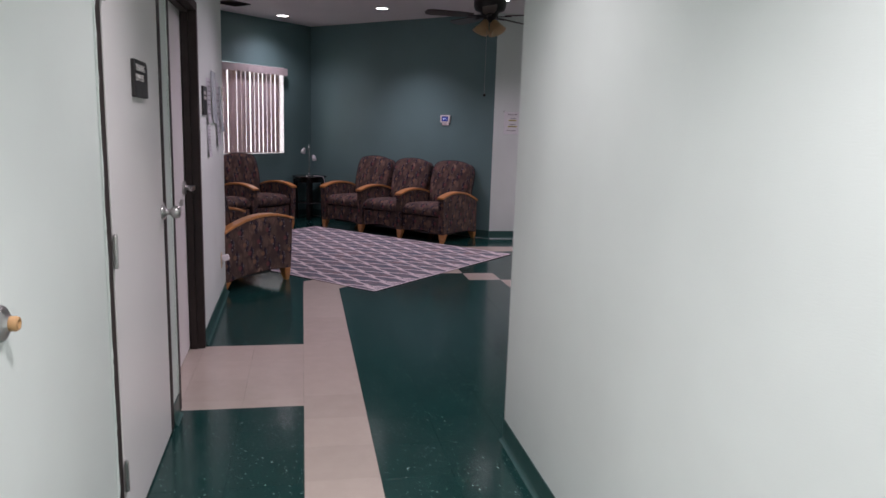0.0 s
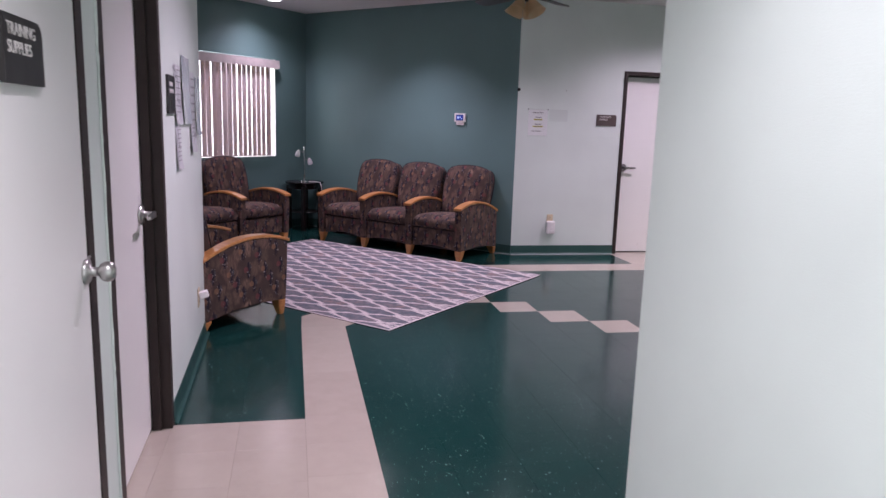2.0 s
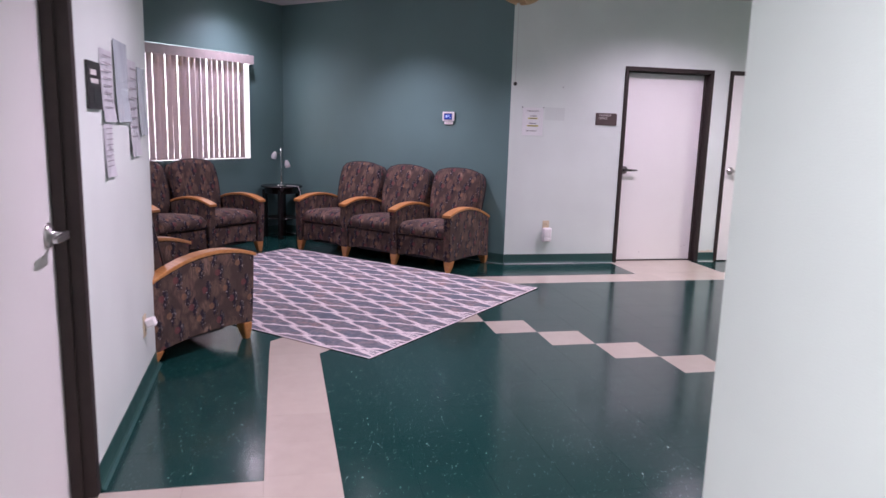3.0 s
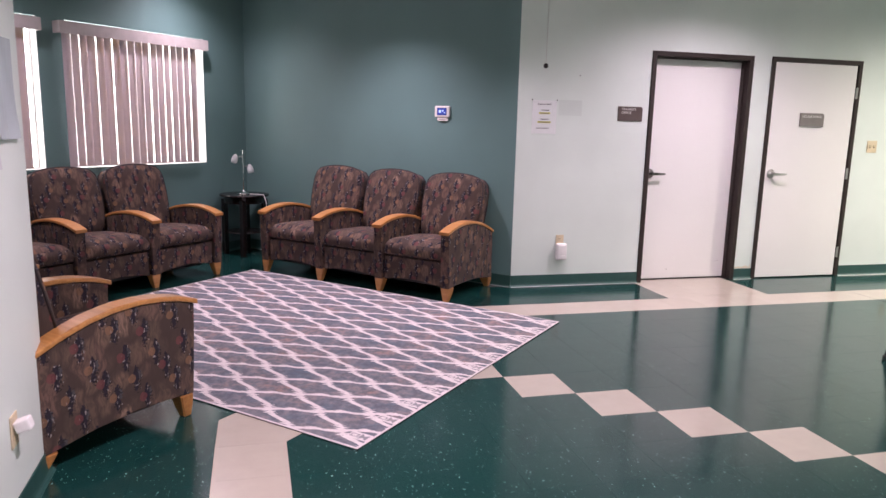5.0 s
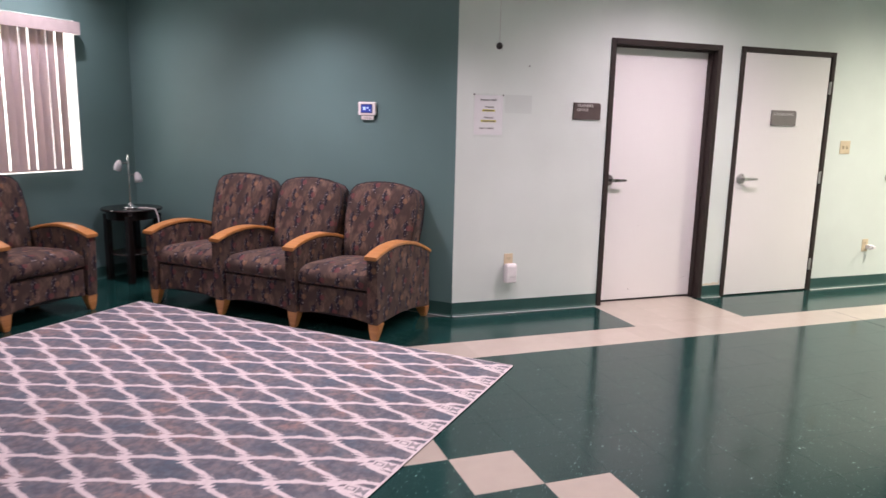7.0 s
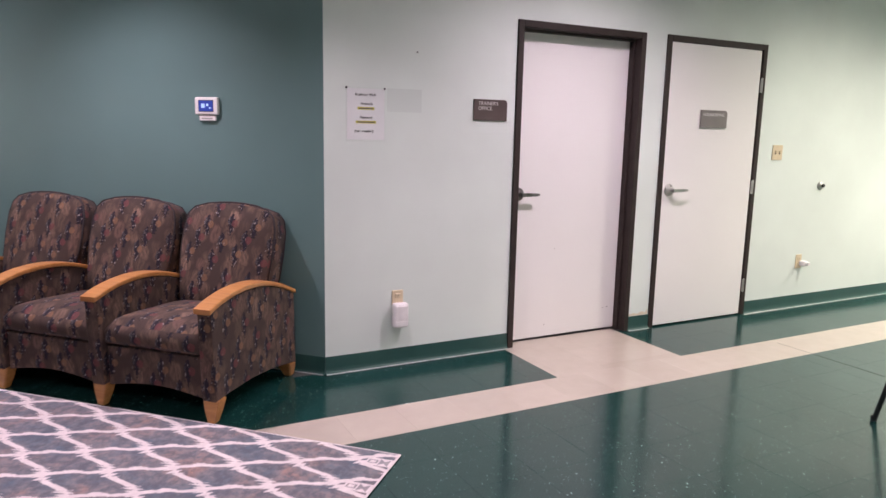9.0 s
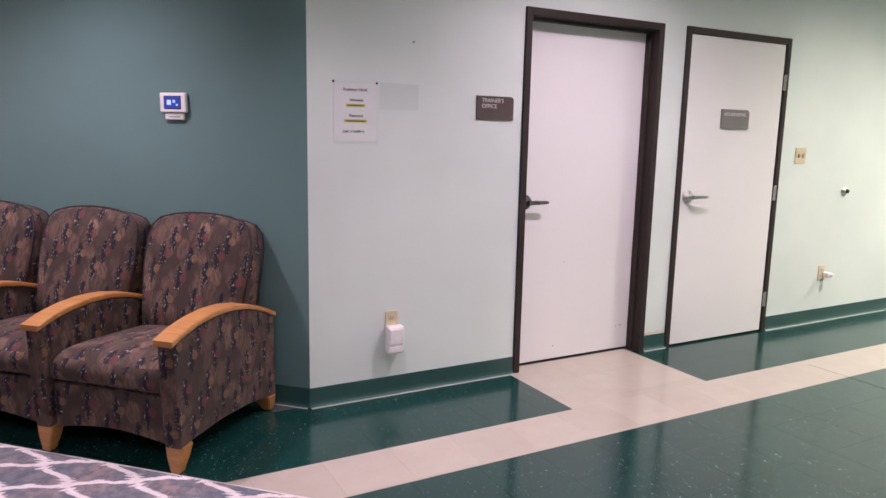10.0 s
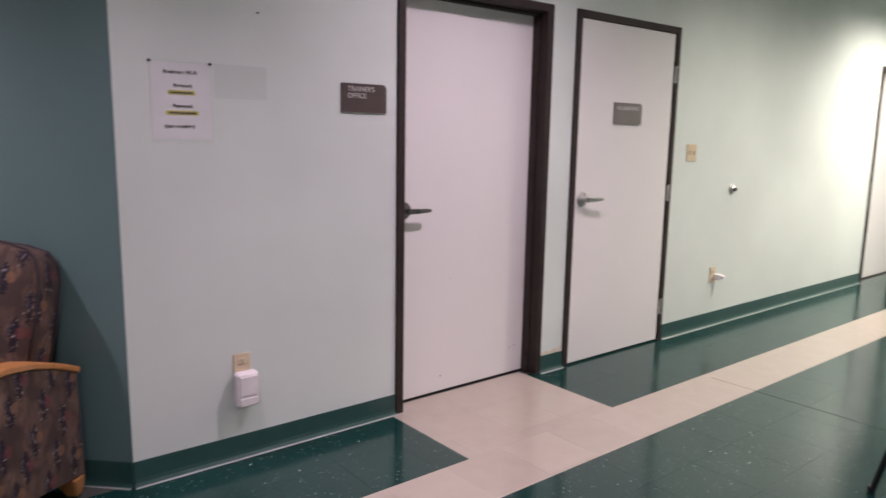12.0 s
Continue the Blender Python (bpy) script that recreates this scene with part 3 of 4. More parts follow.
# black strip that stands in for the shade under the leaf
part("threshold_shade", boxes((D1[0] + 0.05, D1[1] - 0.05, 0.095, 0.13, 0.0005, 0.010)), BLACK, d)
part("wall_filler", boxes((D1[0], D1[1], 0.1365, WALL_T + 0.01, 0.012, D1[2])), BLACK, d)

# housekeeping door, flush with the wall face
d = door("door_2", M_NORTH, "white flush housekeeping door in a dark brown frame")
door_frame(d, *D2, face=0.042, stop=-0.005)
leaf(d, D2[0] + 0.044, D2[1] - 0.056, D2[2] - 0.046, -0.008)
lever(d, D2[0] + 0.044 + 0.06, 1.01, -0.008)
for z in (0.24, 1.015, 1.78):
    hinge(d, D2[1] - 0.040, z, -0.018)
part("wall_filler", boxes((D2[0], D2[1], 0.045, WALL_T + 0.01, 0.012, D2[2])), BLACK, d)
s = sheet_sign(d, 5.245 - 2.434, 5.508 - 2.434, 1.457, 1.582, SIGN_GREY, "door_sign", 0.016)
s.location.y = -0.004
lettering("HOUSEKEEPING", 0.03, SIGN_TEXT, s, pose(5.262 - 2.434, -0.0165, 1.54, 90))

# far door by the end of the lobby
d = door("door_4", M_NORTH, "cream door at the far end of the wall")
door_frame(d, *D4, face=0.045, stop=0.055)
leaf(d, D4[0] + 0.048, D4[1] - 0.048, D4[2] - 0.05, 0.055)
part("wall_filler", boxes((D4[0], D4[1], 0.102, WALL_T + 0.01, 0.012, D4[2])), BLACK, d)

# hallway doors
d = door("door_5", M_LEFT, "white training supplies door with a round knob")
door_frame(d, *DA, face=0.066, proud=0.004, stop=-0.005)
leaf(d, DA[0] + 0.078, DA[1] - 0.088, DA[2] - 0.068, -0.006)
for z in (0.25, 1.0, 1.80):
    hinge(d, DA[0] + 0.075, z, -0.013)
part("wall_filler", boxes((DA[0], DA[1], 0.045, WALL_T + 0.01, 0.012, DA[2])), BLACK, d)
kx = ly(3.322)
bm = bmesh.new()
lathe(bm, [(0.033, 0), (0.034, 0.005), (0.028, 0.012), (0.013, 0.016), (0.012, 0.034), (0.02, 0.038), (0.027, 0.05), (0.0275, 0.058), (0.024, 0.069), (0.013, 0.075), (0.004, 0.076)], 28, pose(kx, -0.006, 1.02, 90))
part("door_knob", bm, STEEL, d, "round brushed steel door knob", True)
part("strike_plate", boxes((DA[1] - 0.084, DA[1] - 0.062, -0.0085, -0.0045, 0.985, 1.055), bevel=0.0012), STEEL, d, "steel strike plate on the frame")
s = sheet_sign(d, ly(2.835), ly(3.055), 1.484, 1.613, SIGN_BLACK, "door_sign", 0.013, 0.03)
s.location.y = -0.006
lettering("TRAINING\nSUPPLIES", 0.034, SIGN_TEXT, s, pose(ly(2.852), -0.0136, 1.575, 90))


paint_bleed(d, DA[0], 2.0, 3, 0.012)

d = door("door_6", M_LEFT, "white door recessed in a deep dark brown frame")
door_frame(d, *DB, face=0.05, proud=0.005, stop=0.04, near_face=0.070, stop_deep=0.083)
leaf(d, DB[0] + 0.073, DB[1] - 0.052, DB[2] - 0.052, 0.085)
lever(d, DB[1] - 0.052 - 0.07, 1.012, 0.085, -1)
paint_bleed(d, DB[0], 2.0, 8, 0.012)
part("wall_filler", boxes((DB[0], DB[1], 0.131, WALL_T + 0.01, 0.012, DB[2])), BLACK, d)


# ---- windows ----
def window(name, hole, seed):
    x0, x1, z0, z1 = hole
    w = base(name, M_NW, "window covered by closed mauve vertical blinds", "window", "", "structure")
    f = 0.016
    part("window_frame", boxes((x0, x0 + f, 0.085, 0.13, z0, z1), (x1 - f, x1, 0.085, 0.13, z0, z1), (x0 + f, x1 - f, 0.085, 0.13, z0, z0 + f), (x0 + f, x1 - f, 0.085, 0.13, z1 - f, z1), ((x0 + x1) / 2 - 0.02, (x0 + x1) / 2 + 0.02, 0.07, 0.11, z0 + f, z1 - f), bevel=0.003), WINDOW_WHITE, w)
    part("window_sill", boxes((x0 + 0.002, x1 - 0.002, 0.002, 0.084, z0 - 0.012, z0 + 0.004), bevel=0.003), WINDOW_WHITE, w)
    part("reveal", boxes((x0 + 0.0005, x0 + 0.006, 0.001, 0.0845, z0 + 0.005, z1 - 0.001), (x1 - 0.006, x1 - 0.0005, 0.001, 0.0845, z0 + 0.005, z1 - 0.001)), WINDOW_WHITE, w, "white painted window reveal")
    for a, b in ((x0 + f, (x0 + x1) / 2 - 0.02), ((x0 + x1) / 2 + 0.02, x1 - f)):
        p = part("pane", boxes((a, b, 0.102, 0.106, z0 + f, z1 - f)), CLEAR, w)
        p.visible_shadow = False
    b = base("vertical_blinds", M_NW, "closed mauve fabric vertical blinds with light between the vanes", "blinds", "window blinds")
    bm = boxes((x0 - 0.10, x1 - 0.015, -0.098, -0.094, 2.05, 2.145), (x0 - 0.10, x0 - 0.096, -0.094, -0.002, 2.05, 2.145), (x1 - 0.019, x1 - 0.015, -0.094, -0.002, 2.05, 2.145), (x0 - 0.10, x1 - 0.015, -0.098, -0.055, 2.145, 2.148), bevel=0.0012)
    part("valance", bm, VALANCE, b)
    part("head_rail", boxes((x0 - 0.08, x1 - 0.01, -0.065, -0.025, 2.08, 2.12), bevel=0.002), WINDOW_WHITE, b)
    rnd = random.Random(seed)
    x = x0 - 0.06
    while x < x1 - 0.14:
        turn = rnd.choice((11.9, 12.3, 12.6, 12.8, 12.9, 13.0, 13.2, 14.4, 15.6))
        bm = bmesh.new()
        n = 5
        pts = [(-0.044 + 0.088 * i / n, 0.005 * math.sin(math.pi * i / n)) for i in range(n + 1)]
        outline = pts + [(p, q + 0.0008) for p, q in reversed(pts)]
        prism(bm, outline, "z", z0 + 0.014, 2.085)
        v = part("vane", bm, BLIND, b)
        v.matrix_local = pose(x + 0.044, -0.045, 0, 0, rnd.uniform(-0.15, 0.15), turn)
        x += 0.0745 + rnd.uniform(-0.002, 0.002)
    return w


window("window_1", W1, 4)
window("window_2", W2, 9)
bd = part("backdrop", boxes((-0.6, 4.6, 0.9, 0.92, -0.2, 3.4)), DAYLIGHT)
bd.matrix_world = M_NW
tagged(bd, "bright daylight outside the windows", "backdrop", "", "structure")


# ---- ceiling lights ----
def downlight(x, y, watts, colour, cone):
    d = base("ceiling_light", pose(x, y, CEIL), "round white recessed downlight, switched on; some are unseen fill lamps", "ceiling light", "recessed downlights")
    bm = bmesh.new()
    prof = [(0.098, 0.0), (0.098, -0.004), (0.092, -0.008), (0.078, -0.009), (0.074, -0.005), (0.074, 0.0)]
    lathe(bm, prof, 32)
    bm.faces.ensure_lookup_table()
    for f in [f for f in bm.faces if len(f.verts) > 4]:
        bm.faces.remove(f)
    part("trim", bm, WINDOW_WHITE, d, "", True)
    bm = bmesh.new()
    lathe(bm, [(0.0738, -0.001), (0.0738, -0.003), (0.02, -0.0045)], 32)
    part("lens", bm, LAMP_ON, d)
    la = bpy.data.lights.new("downlight", "SPOT")
    la.energy, la.color, la.spot_size, la.spot_blend, la.shadow_soft_size = watts, colour, radians(cone), 1.0, 0.065
    lo = new("downlight_lamp", la)
    lo.parent = d
    lo.matrix_local = pose(0, 0, -0.03)
    return d


for row in DOWN_AND_FILL_LIGHTS:
    downlight(*row)

vent = base("ceiling_vent", pose(-0.75, 9.36, CEIL, 0, 0, 45), "dark square ceiling air vent", "air vent")
part("frame", boxes((-0.15, 0.15, -0.15, -0.125, -0.012, -0.001), (-0.15, 0.15, 0.125, 0.15, -0.012, -0.001), (-0.15, -0.125, -0.125, 0.125, -0.012, -0.001), (0.125, 0.15, -0.125, 0.125, -0.012, -0.001), bevel=0.002), BRONZE, vent)
for i in range(7):
    s = part("slat", boxes((-0.125, 0.125, -0.016, 0.016, -0.0008, 0.0008)), BRONZE, vent)
    s.matrix_local = pose(0, -0.105 + 0.035 * i, -0.012, 35)

# ---- ceiling fan ----
fan = base("ceiling_fan", pose(1.80, 6.75, CEIL), "dark bronze ceiling fan with amber glass lights", "ceiling fan")
bm = bmesh.new()
lathe(bm, [(0.065, 0), (0.065, -0.02), (0.04, -0.05), (0.014, -0.055), (0.014, -0.15), (0.05, -0.16), (0.135, -0.172), (0.148, -0.20), (0.148, -0.29), (0.135, -0.325), (0.085, -0.345), (0.07, -0.385), (0.062, -0.40), (0.045, -0.42), (0.01, -0.43)], 36)
part("motor", bm, BRONZE, fan, "", True)
for i in range(5):
    bm = bmesh.new()
    pts = [(0.16, -0.042), (0.28, -0.060), (0.55, -0.066), (0.595, -0.050), (0.61, 0.0), (0.595, 0.050), (0.55, 0.066), (0.28, 0.060), (0.16, 0.042)]
    prism(bm, pts, "z", -0.004, 0.004)
    b = part("blade", bm, FAN_WOOD, fan)
    b.matrix_local = pose(0, 0, -0.375, 0, 0, 184 + 72 * i) @ pose(0, 0, 0, 11)
    part("blade_iron", boxes((0.06, 0.21, -0.018, 0.018, -0.012, -0.0045), bevel=0.002), BRONZE, b)
for i in range(4):
    a = math.radians(40 + 90 * i)
    c, s_ = math.cos(a), math.sin(a)
    g = bmesh.new()
    q = Vector((c * 0.6, s_ * 0.6, -1)).to_track_quat("Z", "Y").to_matrix().to_4x4()
    lathe(g, [(0.022, 0), (0.03, 0.012), (0.04, 0.04), (0.055, 0.08), (0.072, 0.115), (0.069, 0.115), (0.05, 0.075), (0.034, 0.035)], 20, Matrix.Translation((c * 0.05, s_ * 0.05, -0.42)) @ q)
    part("shade", g, AMBER, fan, "amber glass bell shade", True)
bm = bmesh.new()
rod(bm, (-0.04, -0.08, -0.38), (-0.04, -0.08, -1.08), 0.0014, 0.0014, 6)
ch = part("pull_chain", bm, STEEL, fan)
bm = bmesh.new()
bmesh.ops.create_uvsphere(bm, u_segments=14, v_segments=10, radius=0.013, matrix=pose(-0.04, -0.08, -1.09))
part("pull_ball", bm, BRONZE, ch, "", True)


# ---- seating ----
PITCH = 0.65
ARM = 0.086


def arc(t):
    """Height of the arm's top at depth t."""
    pts = [(-0.075, 0.572), (0.0, 0.597), (0.1, 0.617), (0.22, 0.626), (0.34, 0.620), (0.46, 0.597), (0.58, 0.558), (0.70, 0.505)]
    for (a, za), (b, zb) in zip(pts, pts[1:]):
        if t <= b:
            return za + (zb - za) * (t - a) / (b - a)
    return pts[-1][1]


def smooth_line(fn, a, b, n):
    return [(a + (b - a) * i / n, fn(a + (b - a) * i / n)) for i in range(n + 1)]


def seat_unit(name, m, label, left_arm, group):
    """One seat; local x along the row, y to the back, with the arm at x = 0 and, for the row's last seat, at x = PITCH."""
    s = base(name, m, label, "armchair", group)
    half = ARM / 2
    for ax in (0.0, PITCH) if left_arm else (0.0,):
        bm = bmesh.new()
        top = smooth_line(lambda t: arc(t) - 0.024, -0.066, 0.69, 14)
        bottom = [(0.70, 0.075), (0.62, 0.092), (0.45, 0.118), (0.25, 0.13), (0.05, 0.122), (-0.045, 0.113), (-0.052, 0.2), (-0.062, 0.4)]
        prism(bm, top + bottom, "x", ax - half + 0.004, ax + half - 0.004, 0.007)
        a = part("arm_panel", bm, CLOTH, s)
        bm = bmesh.new()
        up = smooth_line(arc, -0.082, 0.70, 16)
        lo = [(t, z - 0.024) for t, z in reversed(up)]
        prism(bm, up + lo, "x", ax - half - 0.004, ax + half + 0.004, 0.006)
        part("armrest", bm, HONEY, a, "honey-coloured bent wood armrest", False)
        for fy, tall in ((-0.004, 0.118), (0.655, 0.088)):
            bm = bmesh.new()
            lean = -0.018 if fy < 0.1 else 0.03
            rows = [(0.0, 0.020, 0.020), (tall * 0.5, 0.034, 0.030), (tall, 0.044, 0.036)]
            rings = []
            for z, wx, wy in rows:
                k = lean * (1 - z / tall)
                rings.append([bm.verts.new((ax + sx * wx, fy + k + sy * wy, z)) for sx, sy in ((-1, -1), (1, -1), (1, 1), (-1, 1))])
            for r0, r1 in zip(rings, rings[1:]):
                for i in range(4):
                    bm.faces.new((r0[i], r0[(i + 1) % 4], r1[(i + 1) % 4], r1[i]))
            bm.faces.new(rings[0][::-1])
            bm.faces.new(rings[-1])
            bmesh.ops.bevel(bm, geom=bm.edges[:], offset=0.005, segments=2, affect="EDGES")
            part("leg", bm, HONEY, s, "tapered honey wood leg")
    x0, x1 = half + 0.001, PITCH - half - 0.001
    bm = bmesh.new()
    n = 12
    low = [(x0 + (x1 - x0) * i / n, 0.108 + 0.032 * math.sin(math.pi * i / n)) for i in range(n + 1)]
    prism(bm, low + [(x1, 0.314), (x0, 0.314)], "y", -0.022, 0.60, 0.008)
    part("seat_base", bm, CLOTH, s)
    part("dust_cover", boxes((x0 + 0.006, x1 - 0.006, 0.11, 0.60, 0.082, 0.108), bevel=0.004), BLACK, s, "black cloth under the seat")
    # dark slab added to paint the shaded gap below the cushion
    part("seat_gap_shade", boxes((x0 + 0.004, x1 - 0.004, 0.015, 0.58, 0.3145, 0.3295)), PIPING, s, "dark strip for the shaded gap between base and cushion")
    bm = bmesh.new()
    nx, ny = 14, 14
    cz0, cz1 = 0.328, 0.459
    grid_t, grid_b, puff = {}, {}, {}
    crease = 3.1 * m.translation.x + 1.7 * m.translation.y
    for i in range(nx + 1):
        for j in range(ny + 1):
            u, v = i / nx, j / ny
            eu, ev = min(u, 1 - u), min(v, 1 - v)
            crown = 0.035 * (1 - (2 * u - 1) ** 4) * (1 - (2 * v - 1) ** 4)
            rim = -0.026 * (max(0, 1 - eu * 11) ** 2 + max(0, 1 - ev * 11) ** 2)
            x = x0 + 0.004 + (x1 - x0 - 0.008) * u
            y = -0.040 + 0.60 * v
            z = cz1 - 0.03 * v + crown + rim - 0.012
            z += 0.0022 * math.sin(9 * u + 14 * v + crease) * math.sin(17 * u - 6 * v) * min(1, 8 * eu) * min(1, 8 * ev)
            grid_t[i, j] = bm.verts.new((x, y, z))
            grid_b[i, j] = bm.verts.new((x, y + (0.008 if j == 0 else 0), cz0 + 0.002))
    for i in range(nx):
        for j in range(ny):
            bm.faces.new((grid_t[i, j], grid_t[i + 1, j], grid_t[i + 1, j + 1], grid_t[i, j + 1]))
            bm.faces.new((grid_b[i, j], grid_b[i, j + 1], grid_b[i + 1, j + 1], grid_b[i + 1, j]))
    for i in range(nx + 1):
        t, b = grid_t[i, 0].co, grid_b[i, 0].co
        out = 0.016 * min(1, 6 * min(i, nx - i) / nx)
        puff[i] = [bm.verts.new((t.x, t.y - out * k, b.z + (t.z - b.z) * h)) for h, k in ((0.3, 0.8), (0.62, 1.0), (0.86, 0.6))]
    for i in range(nx):
        left, right = [grid_b[i, 0]] + puff[i] + [grid_t[i, 0]], [grid_b[i + 1, 0]] + puff[i + 1] + [grid_t[i + 1, 0]]
        for k in range(4):
            bm.faces.new((left[k], right[k], right[k + 1], left[k + 1]))
        bm.faces.new((grid_b[i, ny], grid_t[i, ny], grid_t[i + 1, ny], grid_b[i + 1, ny]))
    for j in range(ny):
        bm.faces.new((grid_b[0, j], grid_t[0, j], grid_t[0, j + 1], grid_b[0, j + 1]))
        bm.faces.new((grid_b[nx, j], grid_b[nx, j + 1], grid_t[nx, j + 1], grid_t[nx, j]))
    part("seat_cushion", bm, CLOTH, s, "", True)
    # backrest: a rounded-top slab, leaning back
    bx0, bx1 = 0.030, PITCH - 0.030
    out = [(bx0 + 0.035, -0.02), (bx0 + 0.012, 0.12), (bx0, 0.30), (bx0 + 0.004, 0.43), (bx0 + 0.022, 0.497), (bx0 + 0.06, 0.535), (bx0 + 0.14, 0.557), (bx0 + 0.22, 0.566)]
    mid = (bx0 + bx1) / 2
    out = out + [(mid, 0.569)] + [(2 * mid - p, q) for p, q in reversed(out)]
    bm = bmesh.new()
    fr = [bm.verts.new((p, 0.0, q)) for p, q in out]
    inn = [bm.verts.new((mid + (p - mid) * 0.93, -0.022, 0.25 + (q - 0.25) * 0.94)) for p, q in out]
    core = [bm.verts.new((mid + (p - mid) * 0.62, -0.034, 0.25 + (q - 0.25) * 0.62)) for p, q in out]
    bk = [bm.verts.new((p, 0.115, q)) for p, q in out]
    nn = len(out)
    for ra, rb in ((inn, fr), (core, inn), (fr, bk)):
        for i in range(nn):
            bm.faces.new((ra[i], ra[(i + 1) % nn], rb[(i + 1) % nn], rb[i]))
    bm.faces.new(core)
    bm.faces.new(bk[::-1])
    bmesh.ops.recalc_face_normals(bm, faces=bm.faces[:])
    lean = pose(0, 0.512, 0.428, -15)
    back = part("backrest", bm, CLOTH, s, "", True)
    back.matrix_local = lean
    for f in back.data.polygons:
        f.use_smooth = len(f.vertices) == 4
    bm = bmesh.new()
    tube(bm, [(p, -0.001, q) for p, q in out[1:-1]], 0.0055, 6)
    part("piping", bm, PIPING, back, "dark welt piping", True)
    bm = bmesh.new()
    tube(bm, [(p, 0.113, q) for p, q in out[1:-1]], 0.005, 6)
    part("piping", bm, PIPING, back, "dark welt piping", True)
    return s


def seat_row(front_first, angle, count, group):
    """Seats joined arm to arm; angle turns local x along the row, the seats face local -y."""
    for k in range(count):
        m = pose(front_first[0], front_first[1], 0, 0, 0, angle) @ pose(PITCH * k, 0, 0)
        seat_unit("armchair", m, "floral brown upholstered lounge chair with honey wood arms", k == count - 1, group)


# rows run left to right as one faces them
u45 = math.sqrt(0.5)
seat_row((1.755 - 3 * PITCH * u45, 8.492 + 3 * PITCH * u45), -45, 3, "chairs along the teal wall")
seat_row((-0.10 - 3 * PITCH * u45, 9.792 - 3 * PITCH * u45), 45, 3, "chairs below the windows")
seat_row((-0.055, 6.565), 135, 2, "chairs with their back to the hallway")

# ---- rug ----
RUG = rug_material()
rug = part("rug", boxes((0, RUG_W, 0, RUG_L, 0.0, 0.008), bevel=0.003), RUG)
rug.matrix_world = pose(0.716, 6.05, 0.0005, 0, 0, 45.5)
tagged(rug, "slate and mauve area rug with a pale trellis pattern", "rug")

# ---- side table and lamp ----
TX, TY, TH = 0.149, 10.77, 0.635
tb = base("side_table", pose(TX, TY, 0, 0, 0, 41), "round espresso-stained wooden side table in the corner", "side table")
bm = bmesh.new()
lathe(bm, [(0.235, TH - 0.024), (0.248, TH - 0.018), (0.25, TH - 0.008), (0.244, TH)], 40)
part("tabletop", bm, ESPRESSO, tb)
bm = bmesh.new()
lathe(bm, [(0.205, TH - 0.09), (0.21, TH - 0.024)], 40)
part("apron", bm, ESPRESSO, tb)
bm = bmesh.new()
lathe(bm, [(0.182, 0.236), (0.187, 0.242), (0.182, 0.252)], 32)
part("lower_shelf", bm, ESPRESSO, tb)
for i in range(4):
    a = math.radians(45 + 90 * i)
    c, s_ = math.cos(a) * 0.2, math.sin(a) * 0.2
    part("leg", boxes((c - 0.025, c + 0.025, s_ - 0.025, s_ + 0.025, 0, TH - 0.05), bevel=0.003), ESPRESSO, tb)
lp = base("table_lamp", pose(TX - 0.005, TY - 0.05, TH), "chrome two-headed table lamp with clear glass shades, off", "table lamp")
bm = bmesh.new()
lathe(bm, [(0.062, 0), (0.064, 0.006), (0.055, 0.014), (0.03, 0.022), (0.012, 0.04), (0.008, 0.05)], 28)
part("lamp_base", bm, CHROME, lp, "", True)
bm = bmesh.new()
rod(bm, (0, 0, 0.04), (0, 0, 0.455), 0.006)
part("pole", bm, CHROME, lp)
for dx, z, tilt in ((-0.07, 0.385, 14), (0.065, 0.285, -12)):
    bm = bmesh.new()
    rod(bm, (0, 0, z), (dx, -0.01, z), 0.005)
    h = part("lamp_arm", bm, CHROME, lp)
    bm = bmesh.new()
    mm = pose(dx, -0.012, z + 0.012, 180 + tilt, tilt, 0)
    lathe(bm, [(0.012, -0.012), (0.018, 0.0), (0.028, 0.02), (0.032, 0.05), (0.030, 0.075), (0.026, 0.075), (0.027, 0.05), (0.022, 0.02)], 20, mm)
    part("glass_shade", bm, FROST, h, "clear ribbed glass shade", True)
bm = bmesh.new()
cord = [(0.05, 0.0, 0.004), (0.14, -0.04, 0.004), (0.2, -0.10, 0.002), (0.222, -0.13, -0.06), (0.235, -0.135, -0.22), (0.228, -0.13, -0.36), (0.25, -0.12, -0.5), (0.275, -0.10, -TH + 0.006)]
tube(bm, cord, 0.004, 6)
part("cord", bm, WHITE_PLASTIC, lp, "white power cord", True)


# ---- things on the walls ----
def on_wall(name, m, x, z, label, category, group=""):
    return base(name, m @ pose(x, 0, z), label, category, group)


n = M_NORTH
X = lambda x: x - 2.434


